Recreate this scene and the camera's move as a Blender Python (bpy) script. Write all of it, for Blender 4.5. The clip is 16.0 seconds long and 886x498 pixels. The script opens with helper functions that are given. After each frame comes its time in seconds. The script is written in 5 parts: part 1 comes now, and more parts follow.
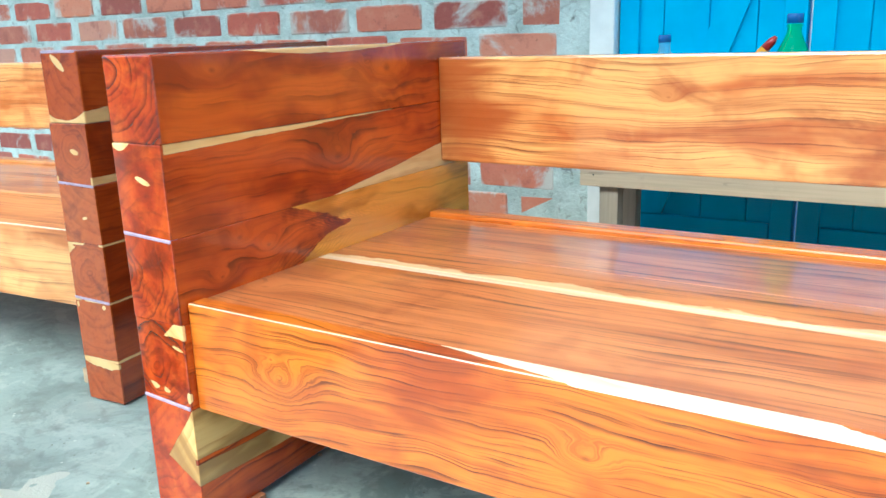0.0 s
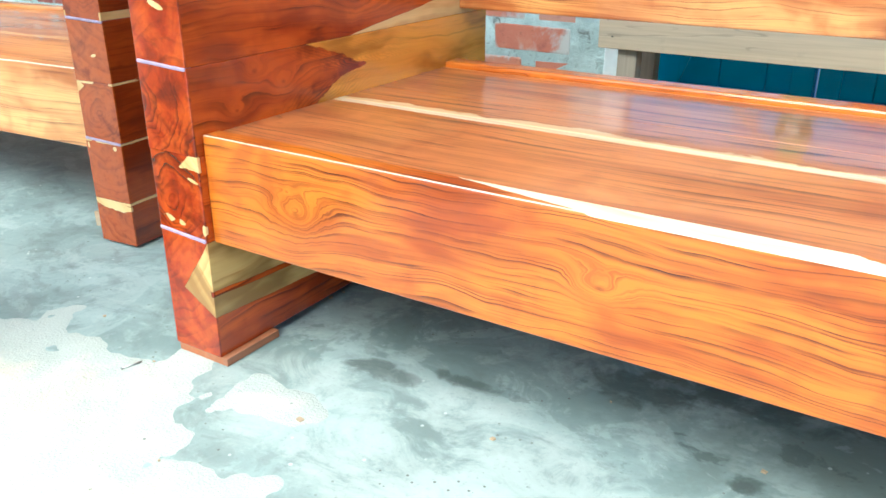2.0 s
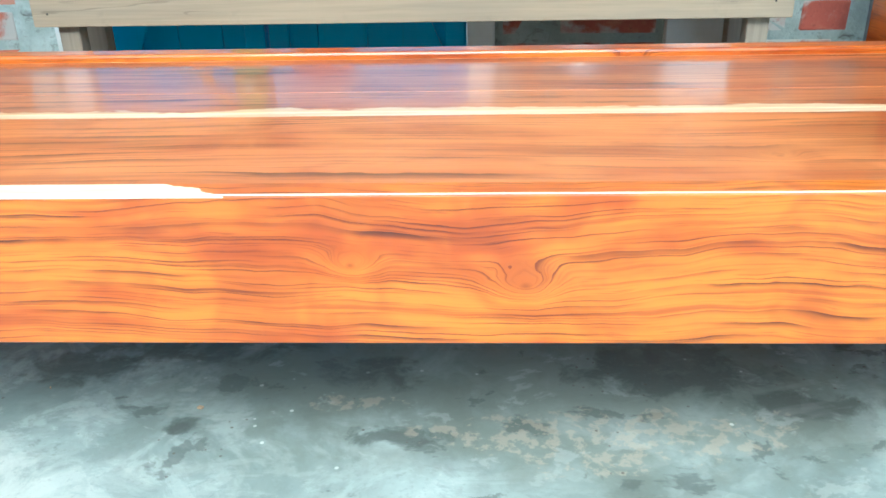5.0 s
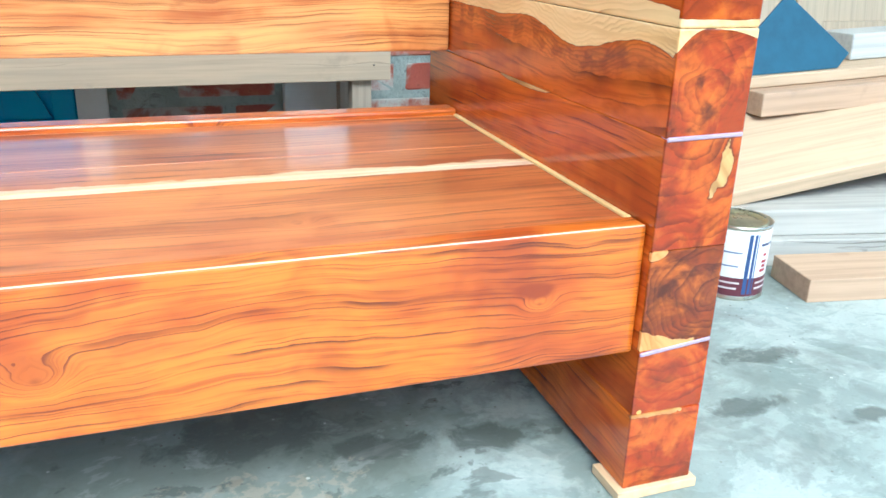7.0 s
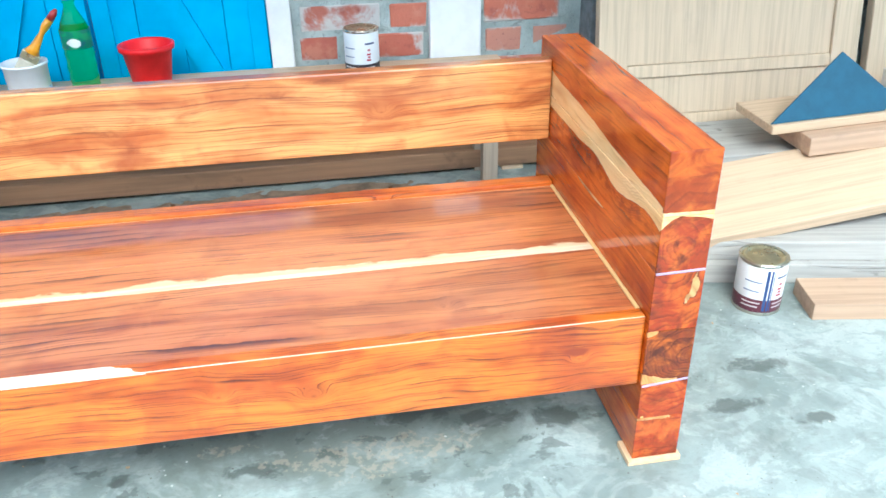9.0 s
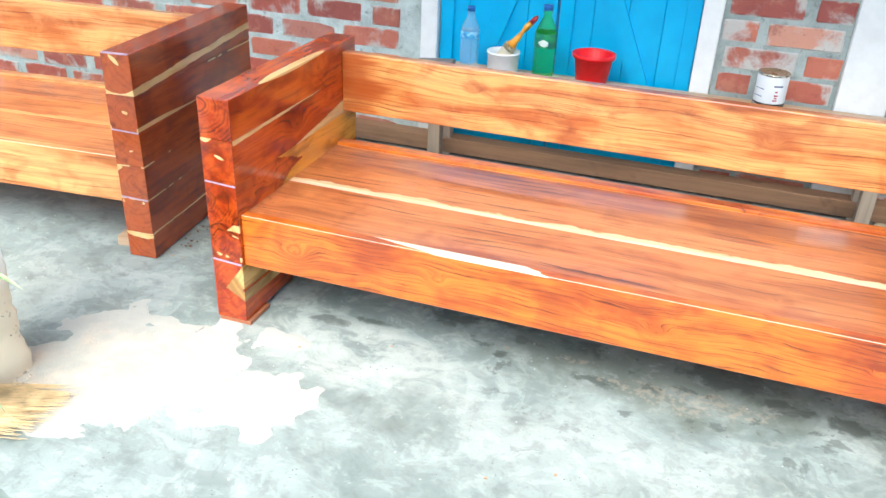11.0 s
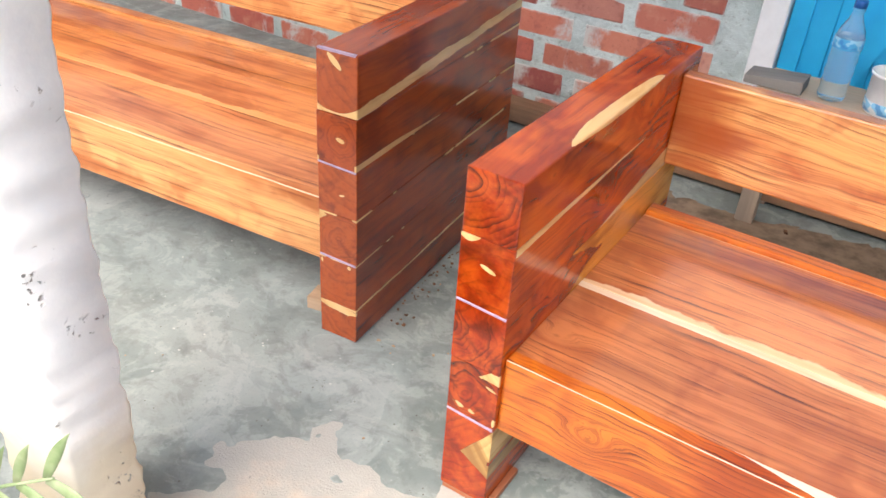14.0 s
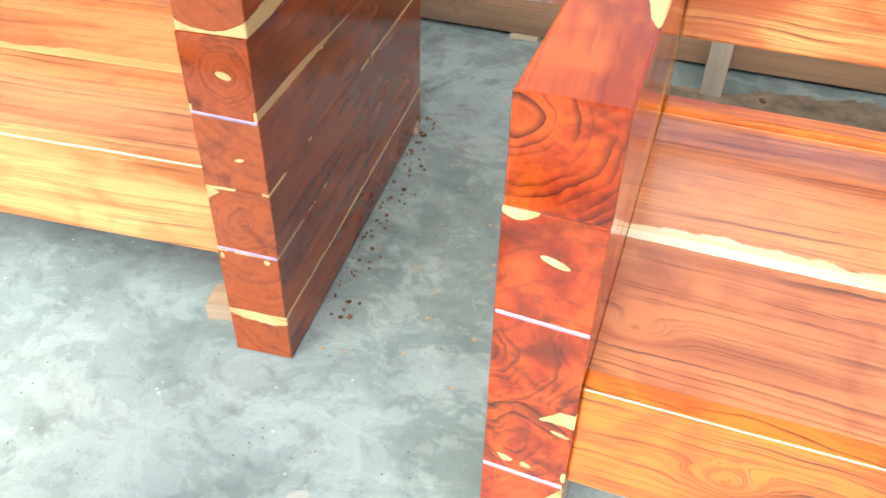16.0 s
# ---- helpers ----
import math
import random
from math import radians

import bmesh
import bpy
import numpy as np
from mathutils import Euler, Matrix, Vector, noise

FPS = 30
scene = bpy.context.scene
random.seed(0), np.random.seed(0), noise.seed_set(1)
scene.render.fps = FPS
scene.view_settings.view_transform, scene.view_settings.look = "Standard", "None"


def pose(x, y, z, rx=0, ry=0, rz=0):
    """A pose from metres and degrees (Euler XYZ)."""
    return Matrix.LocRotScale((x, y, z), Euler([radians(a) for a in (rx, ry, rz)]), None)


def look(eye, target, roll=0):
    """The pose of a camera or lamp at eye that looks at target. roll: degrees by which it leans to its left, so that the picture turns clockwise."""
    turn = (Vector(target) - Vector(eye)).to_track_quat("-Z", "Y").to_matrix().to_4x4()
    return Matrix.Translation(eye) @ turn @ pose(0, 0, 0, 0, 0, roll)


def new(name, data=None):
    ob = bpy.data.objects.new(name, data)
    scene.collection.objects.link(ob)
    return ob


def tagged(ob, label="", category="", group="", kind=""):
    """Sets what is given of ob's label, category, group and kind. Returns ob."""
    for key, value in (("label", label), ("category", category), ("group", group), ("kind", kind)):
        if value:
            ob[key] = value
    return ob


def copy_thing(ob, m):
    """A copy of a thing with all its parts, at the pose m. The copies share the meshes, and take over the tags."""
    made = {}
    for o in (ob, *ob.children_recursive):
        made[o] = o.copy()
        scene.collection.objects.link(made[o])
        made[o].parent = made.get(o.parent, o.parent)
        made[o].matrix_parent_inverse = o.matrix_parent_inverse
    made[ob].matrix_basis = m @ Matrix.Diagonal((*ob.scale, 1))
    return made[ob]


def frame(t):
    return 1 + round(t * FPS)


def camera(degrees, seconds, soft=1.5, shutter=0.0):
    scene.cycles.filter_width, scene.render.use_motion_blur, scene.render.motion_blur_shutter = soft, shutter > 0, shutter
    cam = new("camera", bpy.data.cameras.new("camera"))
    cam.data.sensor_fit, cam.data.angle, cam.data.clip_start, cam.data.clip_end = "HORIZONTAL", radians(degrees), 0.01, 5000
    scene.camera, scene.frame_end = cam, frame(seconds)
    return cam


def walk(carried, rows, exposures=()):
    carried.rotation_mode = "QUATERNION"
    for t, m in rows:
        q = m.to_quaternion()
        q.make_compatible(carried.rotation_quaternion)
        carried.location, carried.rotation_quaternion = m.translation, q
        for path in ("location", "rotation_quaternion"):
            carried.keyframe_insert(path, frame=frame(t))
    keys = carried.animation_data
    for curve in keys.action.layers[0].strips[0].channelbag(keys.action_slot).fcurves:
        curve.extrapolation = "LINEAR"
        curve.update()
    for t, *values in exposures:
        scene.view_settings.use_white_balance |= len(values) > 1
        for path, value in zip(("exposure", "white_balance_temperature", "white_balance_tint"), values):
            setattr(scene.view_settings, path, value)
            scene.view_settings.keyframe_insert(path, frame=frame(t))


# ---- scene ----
cam = camera(56.7, 16.0, soft=1.6)
PATH = [
    (0, (0.844, -0.613, 0.612), (-0.190, 1.021, 0.105), -1.8),
    (0.5, (0.839, -0.630, 0.617), (-0.288, 0.940, 0.105), -1.2),
    (1, (0.840, -0.630, 0.603), (-0.240, 0.941, -0.003), -0.5),
    (1.5, (0.836, -0.633, 0.593), (-0.219, 0.932, -0.069), 0.1),
    (2, (0.836, -0.631, 0.563), (-0.159, 0.920, -0.215), 0.0),
    (2.5, (0.838, -0.635, 0.553), (-0.123, 0.928, -0.242), -0.8),
    (3, (0.882, -0.622, 0.550), (0.113, 1.037, -0.261), -1.7),
    (3.5, (0.918, -0.613, 0.545), (0.333, 1.120, -0.264), -1.2),
    (4, (0.951, -0.607, 0.547), (0.509, 1.165, -0.267), -1.5),
    (4.5, (0.999, -0.598, 0.542), (0.744, 1.211, -0.272), -1.2),
    (5, (1.046, -0.593, 0.538), (0.967, 1.225, -0.292), -1.2),
    (5.2, (1.063, -0.593, 0.537), (1.043, 1.232, -0.280), -1.0),
    (7.3, (1.201, -0.627, 0.568), (1.857, 1.123, -0.145), 1.7),
    (7.5, (1.193, -0.623, 0.574), (1.839, 1.129, -0.142), 1.4),
    (8, (1.170, -0.653, 0.709), (1.734, 1.036, -0.203), 1.0),
    (8.2, (1.162, -0.708, 0.797), (1.678, 0.957, -0.184), 1.1),
    (10.3, (1.089, -1.458, 1.187), (0.882, 0.309, 0.274), 0.1),
    (10.5, (1.109, -1.490, 1.184), (0.816, 0.262, 0.265), 0.8),
    (10.6, (1.122, -1.520, 1.183), (0.773, 0.220, 0.260), 0.3),
    (11, (1.099, -1.531, 1.189), (0.557, 0.150, 0.250), 2.6),
    (11.5, (1.001, -1.479, 1.165), (0.425, 0.184, 0.216), 3.7),
    (12, (0.860, -1.364, 1.146), (0.376, 0.305, 0.157), 3.8),
    (12.5, (0.761, -1.250, 1.118), (0.158, 0.329, 0.050), 3.8),
    (13, (0.676, -1.080, 1.098), (-0.104, 0.429, 0.043), 3.1),
    (13.5, (0.590, -0.957, 1.093), (-0.358, 0.408, -0.020), 3.0),
    (14, (0.465, -0.813, 1.078), (-0.403, 0.622, -0.012), 4.2),
    (14.5, (0.332, -0.682, 1.044), (-0.433, 0.763, -0.108), 2.3),
    (15, (0.272, -0.629, 1.002), (-0.364, 0.784, -0.263), 4.2),
    (15.5, (0.222, -0.580, 0.952), (-0.334, 0.887, -0.288), 4.5),
    (16, (0.118, -0.495, 0.872), (-0.371, 0.972, -0.396), 1.4),
]
EXPOSURES = [(0, 2.12, 5700, -11), (5.2, 2.12, 5500, -9), (8.2, 2.13, 5500, -2), (10.3, 2.16, 6100, -1), (10.8, 2.15, 6200, 3), (12.5, 1.98, 6700, 7), (13.5, 1.74, 6700, 9), (14, 1.82, 6900, 15), (14.5, 2.14, 7200, 16), (15, 2.18, 7200, 14), (15.5, 2.2, 7200, 13), (16, 2.35, 6300, 1)]
walk(cam, [(t, look(eye, target, roll)) for t, eye, target, roll in PATH], EXPOSURES)

# ---- light ----
world = bpy.data.worlds.new("sky")
scene.world = world
world.use_nodes = True
wn = world.node_tree
sky = wn.nodes.new("ShaderNodeTexSky")
sky.sky_type, sky.sun_disc = "NISHITA", False
sky.sun_elevation, sky.sun_rotation = radians(51), radians(184)
sky.air_density, sky.dust_density, sky.ozone_density = 1.0, 2.0, 1.0
wn.links.new(sky.outputs[0], wn.nodes["Background"].inputs[0])
wn.nodes["Background"].inputs[1].default_value = 0.12
sun_data = bpy.data.lights.new("sun", "SUN")
sun_data.energy, sun_data.angle, sun_data.color = 1.2, radians(42), (1.0, 0.95, 0.87)
sun = new("sun", sun_data)
sun.matrix_world = look((-0.2, -3.35, 4.15), (0, 0, 0))


# ---- node shorthand ----
class S:
    """A number socket with arithmetic."""

    def __init__(self, nt, sock):
        self.nt, self.sock = nt, sock

    def op(self, kind, *others):
        node = self.nt.nodes.new("ShaderNodeMath")
        node.operation = kind
        for i, v in enumerate((self, *others)):
            if isinstance(v, S):
                self.nt.links.new(v.sock, node.inputs[i])
            else:
                node.inputs[i].default_value = v
        return S(self.nt, node.outputs[0])

    def __add__(self, o): return self.op("ADD", o)
    def __radd__(self, o): return self.op("ADD", o)
    def __sub__(self, o): return self.op("SUBTRACT", o)
    def __rsub__(self, o): return (self * -1) + o
    def __mul__(self, o): return self.op("MULTIPLY", o)
    def __rmul__(self, o): return self.op("MULTIPLY", o)
    def __truediv__(self, o): return self.op("DIVIDE", o)
    def abs(self): return self.op("ABSOLUTE")
    def sqrt(self): return self.op("SQRT")
    def sin(self): return self.op("SINE")
    def fract(self): return self.op("FRACT")
    def max(self, o): return self.op("MAXIMUM", o)
    def min(self, o): return self.op("MINIMUM", o)
    def power(self, o): return self.op("POWER", o)

    def ramp(self, a, b, lo=0.0, hi=1.0):
        """Smooth step from lo at a to hi at b."""
        node = self.nt.nodes.new("ShaderNodeMapRange")
        node.interpolation_type = "SMOOTHSTEP"
        if a > b:
            a, b, lo, hi = b, a, hi, lo
        self.nt.links.new(self.sock, node.inputs[0])
        for i, v in enumerate((a, b, lo, hi)):
            node.inputs[i + 1].default_value = v
        return S(self.nt, node.outputs[0])


class Mat:
    """A node material and its usual sources."""

    def __init__(self, name):
        self.m = bpy.data.materials.new(name)
        self.m.use_nodes = True
        self.nt = self.m.node_tree
        self.bsdf = self.nt.nodes["Principled BSDF"]
        self.tex = self.nt.nodes.new("ShaderNodeTexCoord")
        self.info = self.nt.nodes.new("ShaderNodeObjectInfo")
        self.rand = S(self.nt, self.info.outputs["Random"])
        sep = self.nt.nodes.new("ShaderNodeSeparateXYZ")
        self.nt.links.new(self.tex.outputs["Object"], sep.inputs[0])
        self.x, self.y, self.z = (S(self.nt, sep.outputs[i]) for i in range(3))

    def vec(self, a, b, c):
        node = self.nt.nodes.new("ShaderNodeCombineXYZ")
        for i, v in enumerate((a, b, c)):
            if isinstance(v, S):
                self.nt.links.new(v.sock, node.inputs[i])
            else:
                node.inputs[i].default_value = v
        return node.outputs[0]

    def noise(self, v, scale=1.0, detail=2.0, rough=0.5, warp=0.0):
        node = self.nt.nodes.new("ShaderNodeTexNoise")
        self.nt.links.new(v, node.inputs["Vector"])
        for key, value in (("Scale", scale), ("Detail", detail), ("Roughness", rough), ("Distortion", warp)):
            node.inputs[key].default_value = value
        return S(self.nt, node.outputs["Fac"])

    def cells(self, v, scale, feature="F1", rnd=1.0):
        node = self.nt.nodes.new("ShaderNodeTexVoronoi")
        node.feature = feature
        self.nt.links.new(v, node.inputs["Vector"])
        node.inputs["Scale"].default_value = scale
        node.inputs["Randomness"].default_value = rnd
        return S(self.nt, node.outputs["Distance"])

    def here(self, wide=1.0):
        """The object's own coordinates, shifted for each object."""
        return self.vec(self.x + self.rand * (17.0 * wide), self.y + self.rand * (11.0 * wide), self.z + self.rand * (5.0 * wide))

    def mix(self, fac, a, b, kind="MIX"):
        node = self.nt.nodes.new("ShaderNodeMix")
        node.data_type, node.blend_type = "RGBA", kind
        if isinstance(fac, S):
            self.nt.links.new(fac.sock, node.inputs[0])
        else:
            node.inputs[0].default_value = fac
        for i, v in ((6, a), (7, b)):
            if isinstance(v, tuple):
                node.inputs[i].default_value = (*v, 1)
            else:
                self.nt.links.new(v, node.inputs[i])
        return node.outputs[2]

    def set(self, key, value):
        if isinstance(value, S):
            self.nt.links.new(value.sock, self.bsdf.inputs[key])
        elif isinstance(value, bpy.types.NodeSocket):
            self.nt.links.new(value, self.bsdf.inputs[key])
        else:
            self.bsdf.inputs[key].default_value = (*value, 1) if isinstance(value, tuple) else value
        return self

    def bump(self, height, dist, strength=1.0):
        node = self.nt.nodes.new("ShaderNodeBump")
        node.inputs["Distance"].default_value, node.inputs["Strength"].default_value = dist, strength
        self.nt.links.new(height.sock, node.inputs["Height"])
        self.nt.links.new(node.outputs[0], self.bsdf.inputs["Normal"])
        return self


# ---- wood ----
OLIVE = (0.82, 0.34, 0.045)


def figure(M, u, v, w, s, dark, mid, light, cross, lines, warp, smoke, knots, fine=1.0, turns=1.3, nest=None, curl=0.28, patch=2.2, ink=1.0):
    """The figure of a sawn face: lines that run along u and bend round knots.
    cross: weights of v and w across the grain; lines: dark lines a metre. Gives colour, line mask and helper noises."""
    deep = tuple(c * 0.5 + d * 0.5 for c, d in zip(dark, mid))
    slow = M.noise(M.vec(u * turns + s, v * 3.0, w * 3.0 + s), 1.0, 1.5, 0.5)
    bend = M.noise(M.vec(u * (turns * 4.5) + s * 3.0, v * 14.0, w * 14.0 + s), 1.0, 2.0, 0.5)
    q = v * cross[0] + w * cross[1] + (slow - 0.5) * warp + (bend - 0.5) * (warp * curl)
    rag = M.noise(M.vec(u * 30.0 + s, v * 60.0, w * 60.0), 1.0, 3.0, 0.6)
    lobe = M.noise(M.vec(u * 34.0 + s, v * 40.0, w * 40.0 + s * 2.0), 1.0, 2.0, 0.55)
    core = halo = None
    for ku, kv, kw, size in knots:
        d = ((u - ku) * 0.6) * ((u - ku) * 0.6) + (v - kv) * (v - kv) * (0.25 + 0.75 * cross[0]) + (w - kw) * (w - kw) * (0.25 + 0.75 * min(1.0, cross[1]))
        d = d.sqrt() * (lobe * 0.8 + 0.6) + (rag - 0.5) * (size * 0.2)
        q = q + (d * d * (-1.0 / (size * size * 0.9))).op("EXPONENT") * (size * 1.7)
        c, h = d.ramp(size * 0.26, 0.0), d.ramp(size * 1.3, size * 0.2)
        core, halo = (c, h) if core is None else (core.max(c), halo.max(h))
    strand = M.noise(M.vec(u * 2.0 + s, q * 46.0, s), 1.0, 4.0, 0.6)
    streak = M.noise(M.vec(u * 4.0 + s, q * 190.0, s * 2.0), 1.0, 3.0, 0.6)
    pore = M.noise(M.vec(u * 22.0, q * 560.0, s), 1.0, 2.0, 0.5)
    tone = M.noise(M.vec(u * patch + s * 5.0, q * 17.0, s), 1.0, 3.0, 0.55)
    sheen = M.noise(M.vec(u * 9.0 + s * 2.0, v * 9.0, w * 9.0), 1.0, 3.0, 0.55, 0.6)
    turn = q * lines + (strand - 0.5) * 0.9 + (rag - 0.5) * 0.22
    step, ring = turn.op("FLOOR"), turn.fract()
    each = M.noise(M.vec(step * 3.71 + s, u * (patch * 1.6) + s, 0.0), 1.0, 2.0, 0.5).ramp(0.44, 0.68)
    wide = M.noise(M.vec(step * 1.93 + s, u * 3.0, 4.0), 1.0, 1.0, 0.5).ramp(0.35, 0.65, 0.35, 0.84)
    late = ((ring - wide) / (0.97 - wide)).max(0.0).power(1.3) * ring.ramp(1.0, 0.965)
    thin = (turn * 3.1 + 0.3).fract()
    minor = thin.ramp(0.45, 0.92) * thin.ramp(1.0, 0.94) * M.noise(M.vec((turn * 3.1 + 0.3).op("FLOOR") * 2.37, u * 4.0 + s, 2.0), 1.0, 2.0, 0.5).ramp(0.46, 0.66)
    line = (late * (each * 0.92 + 0.08)).max(minor * 0.72 * fine)
    if core is not None:
        line = line * (1.0 - halo * (lobe.ramp(0.38, 0.58) * 0.55 + 0.40))
    near = None
    if nest is not None:
        f = nest(u, v, w) + (bend - 0.5) * 0.06 + (lobe - 0.5) * 0.03
        lap = (f * 85.0 + (strand - 0.5) * 0.5).fract()
        near = f.ramp(-0.11, -0.02) * f.ramp(0.004, -0.002)
        line = line.max(lap.ramp(0.30, 0.92) * lap.ramp(1.0, 0.95) * near.max(f.ramp(0.16, 0.02) * 0.8 * f.ramp(-0.002, 0.004)) * each.max(0.45))
    col = M.mix(tone.ramp(0.34, 0.58), mid, light)
    col = M.mix(tone.ramp(0.46, 0.30) * 0.55, col, deep)
    col = M.mix(sheen.ramp(0.54, 0.34) * 0.40, col, light)
    col = M.mix(sheen.ramp(0.50, 0.68) * 0.55, col, tuple(c * 0.72 + d * 0.28 for c, d in zip(mid, dark)))
    col = M.mix(strand.ramp(0.48, 0.72) * 0.50, col, deep)
    if smoke:
        haze = M.noise(M.vec(u * 4.0 + s * 7.0, v * 9.0, w * 9.0 + s), 1.0, 4.0, 0.6, 0.9)
        col = M.mix(haze.ramp(0.50, 0.72) * smoke, col, deep)
        col = M.mix(haze.ramp(0.62, 0.76) * (smoke * 0.7), col, dark)
    if near is not None:
        col = M.mix(near * lobe.ramp(0.42, 0.60) * 0.8, col, deep)
    if core is not None:
        col = M.mix(halo * 0.45, col, light)
    col = M.mix(streak.ramp(0.50, 0.74) * 0.60 * fine, col, deep)
    line = (line * ink).min(1.0)
    col = M.mix(line, col, dark)
    col = M.mix(pore.ramp(0.60, 0.76) * 0.40 * fine, col, dark)
    if core is not None:
        col = M.mix(core * 0.45, col, dark)
    return col, line, strand, streak, tone, rag


def varnish(M, u, v, w, line, streak, gloss, coat, ior, spec):
    smear = M.noise(M.vec(u * 4.0, v * 12.0, w * 12.0), 1.0, 3.0, 0.6)
    M.set("Roughness", 0.42).set("Specular IOR Level", spec)
    M.set("Coat Weight", coat).set("Coat Roughness", smear.ramp(0.3, 0.8, gloss * 0.6, gloss * 1.6)).set("Coat IOR", ior)
    M.bump(streak * 0.4 + line * -0.4 + smear * 0.8, 0.0006, 0.35)
    return M.m


def sapwood(M, col, sap, u, v, w, s, colour, line, strand, streak, tone, rag, contour=0.6, murk=0.0, vein=0.22):
    """Pale sapwood inside the masks, with a dark growth line along its edge."""
    n = M.noise(M.vec(u * 8.0 + s, v * 14.0, w * 14.0), 1.0, 3.0, 0.5) + (rag - 0.5) * 0.45 - 0.5
    mask = None
    for f in sap:
        k = f(u, v, w, n)
        mask = k if mask is None else mask.max(k)
    pale = M.mix(strand.ramp(0.35, 0.70) * 0.60, colour, tuple(c * d for c, d in zip(colour, (0.80, 0.62, 0.45))))
    pale = M.mix(tone.ramp(0.55, 0.38) * 0.4, pale, tuple(min(0.92, c * d) for c, d in zip(colour, (1.12, 1.2, 1.4))))
    pale = M.mix(streak.ramp(0.5, 0.8) * 0.30, pale, tuple(c * 0.6 for c in colour))
    pale = M.mix(line * vein, pale, (0.30, 0.10, 0.015))
    if murk:
        pale = M.mix(tone.ramp(0.48, 0.64) * murk, pale, tuple(c * d for c, d in zip(colour, (0.42, 0.34, 0.28))))
    col = M.mix((mask * (1.0 - mask) * 4.0) * contour, col, (0.09, 0.016, 0.003))
    return M.mix(mask.ramp(0.35, 0.65), col, pale)


def board(name, dark, mid, light, cross=(0.6, 1.0), lines=95.0, warp=0.06, smoke=0.0, knots=(), sap=(), sapcol=(0.70, 0.46, 0.19), gloss=0.10, coat=0.8, ior=1.5, fine=1.0, turns=1.3, seed=0.0, contour=0.25, curl=0.28, patch=2.2, ink=1.0, heart_and_reflection=(), heart_reflection_col=(0.18, 0.050, 0.018)):
    """Varnished teak board; u is its length, v the other level way, w up, from its middle."""
    M = Mat(name)
    u, v, w = M.x, M.y, M.z
    col, line, strand, streak, tone, rag = figure(M, u, v, w, seed, dark, mid, light, cross, lines, warp, smoke, knots, fine, turns, None, curl, patch, ink)
    # Dark heartwood areas, and dark reflections painted into the colour.
    for cu, cv, ru, rv, much in heart_and_reflection:
        d = ((u - cu) / ru) * ((u - cu) / ru) + ((v * cross[0] + w * cross[1] - cv) / rv) * ((v * cross[0] + w * cross[1] - cv) / rv)
        col = M.mix((d + (strand - 0.5) * 3.5 + (tone - 0.5) * 3.0).ramp(1.4, 0.0) * much, col, heart_reflection_col)
    if sap:
        col = sapwood(M, col, sap, u, v, w, seed, sapcol, line, strand, streak, tone, rag, contour)
    M.set("Base Color", col)
    return varnish(M, u, v, w, line, streak, gloss, coat, ior, 0.3)


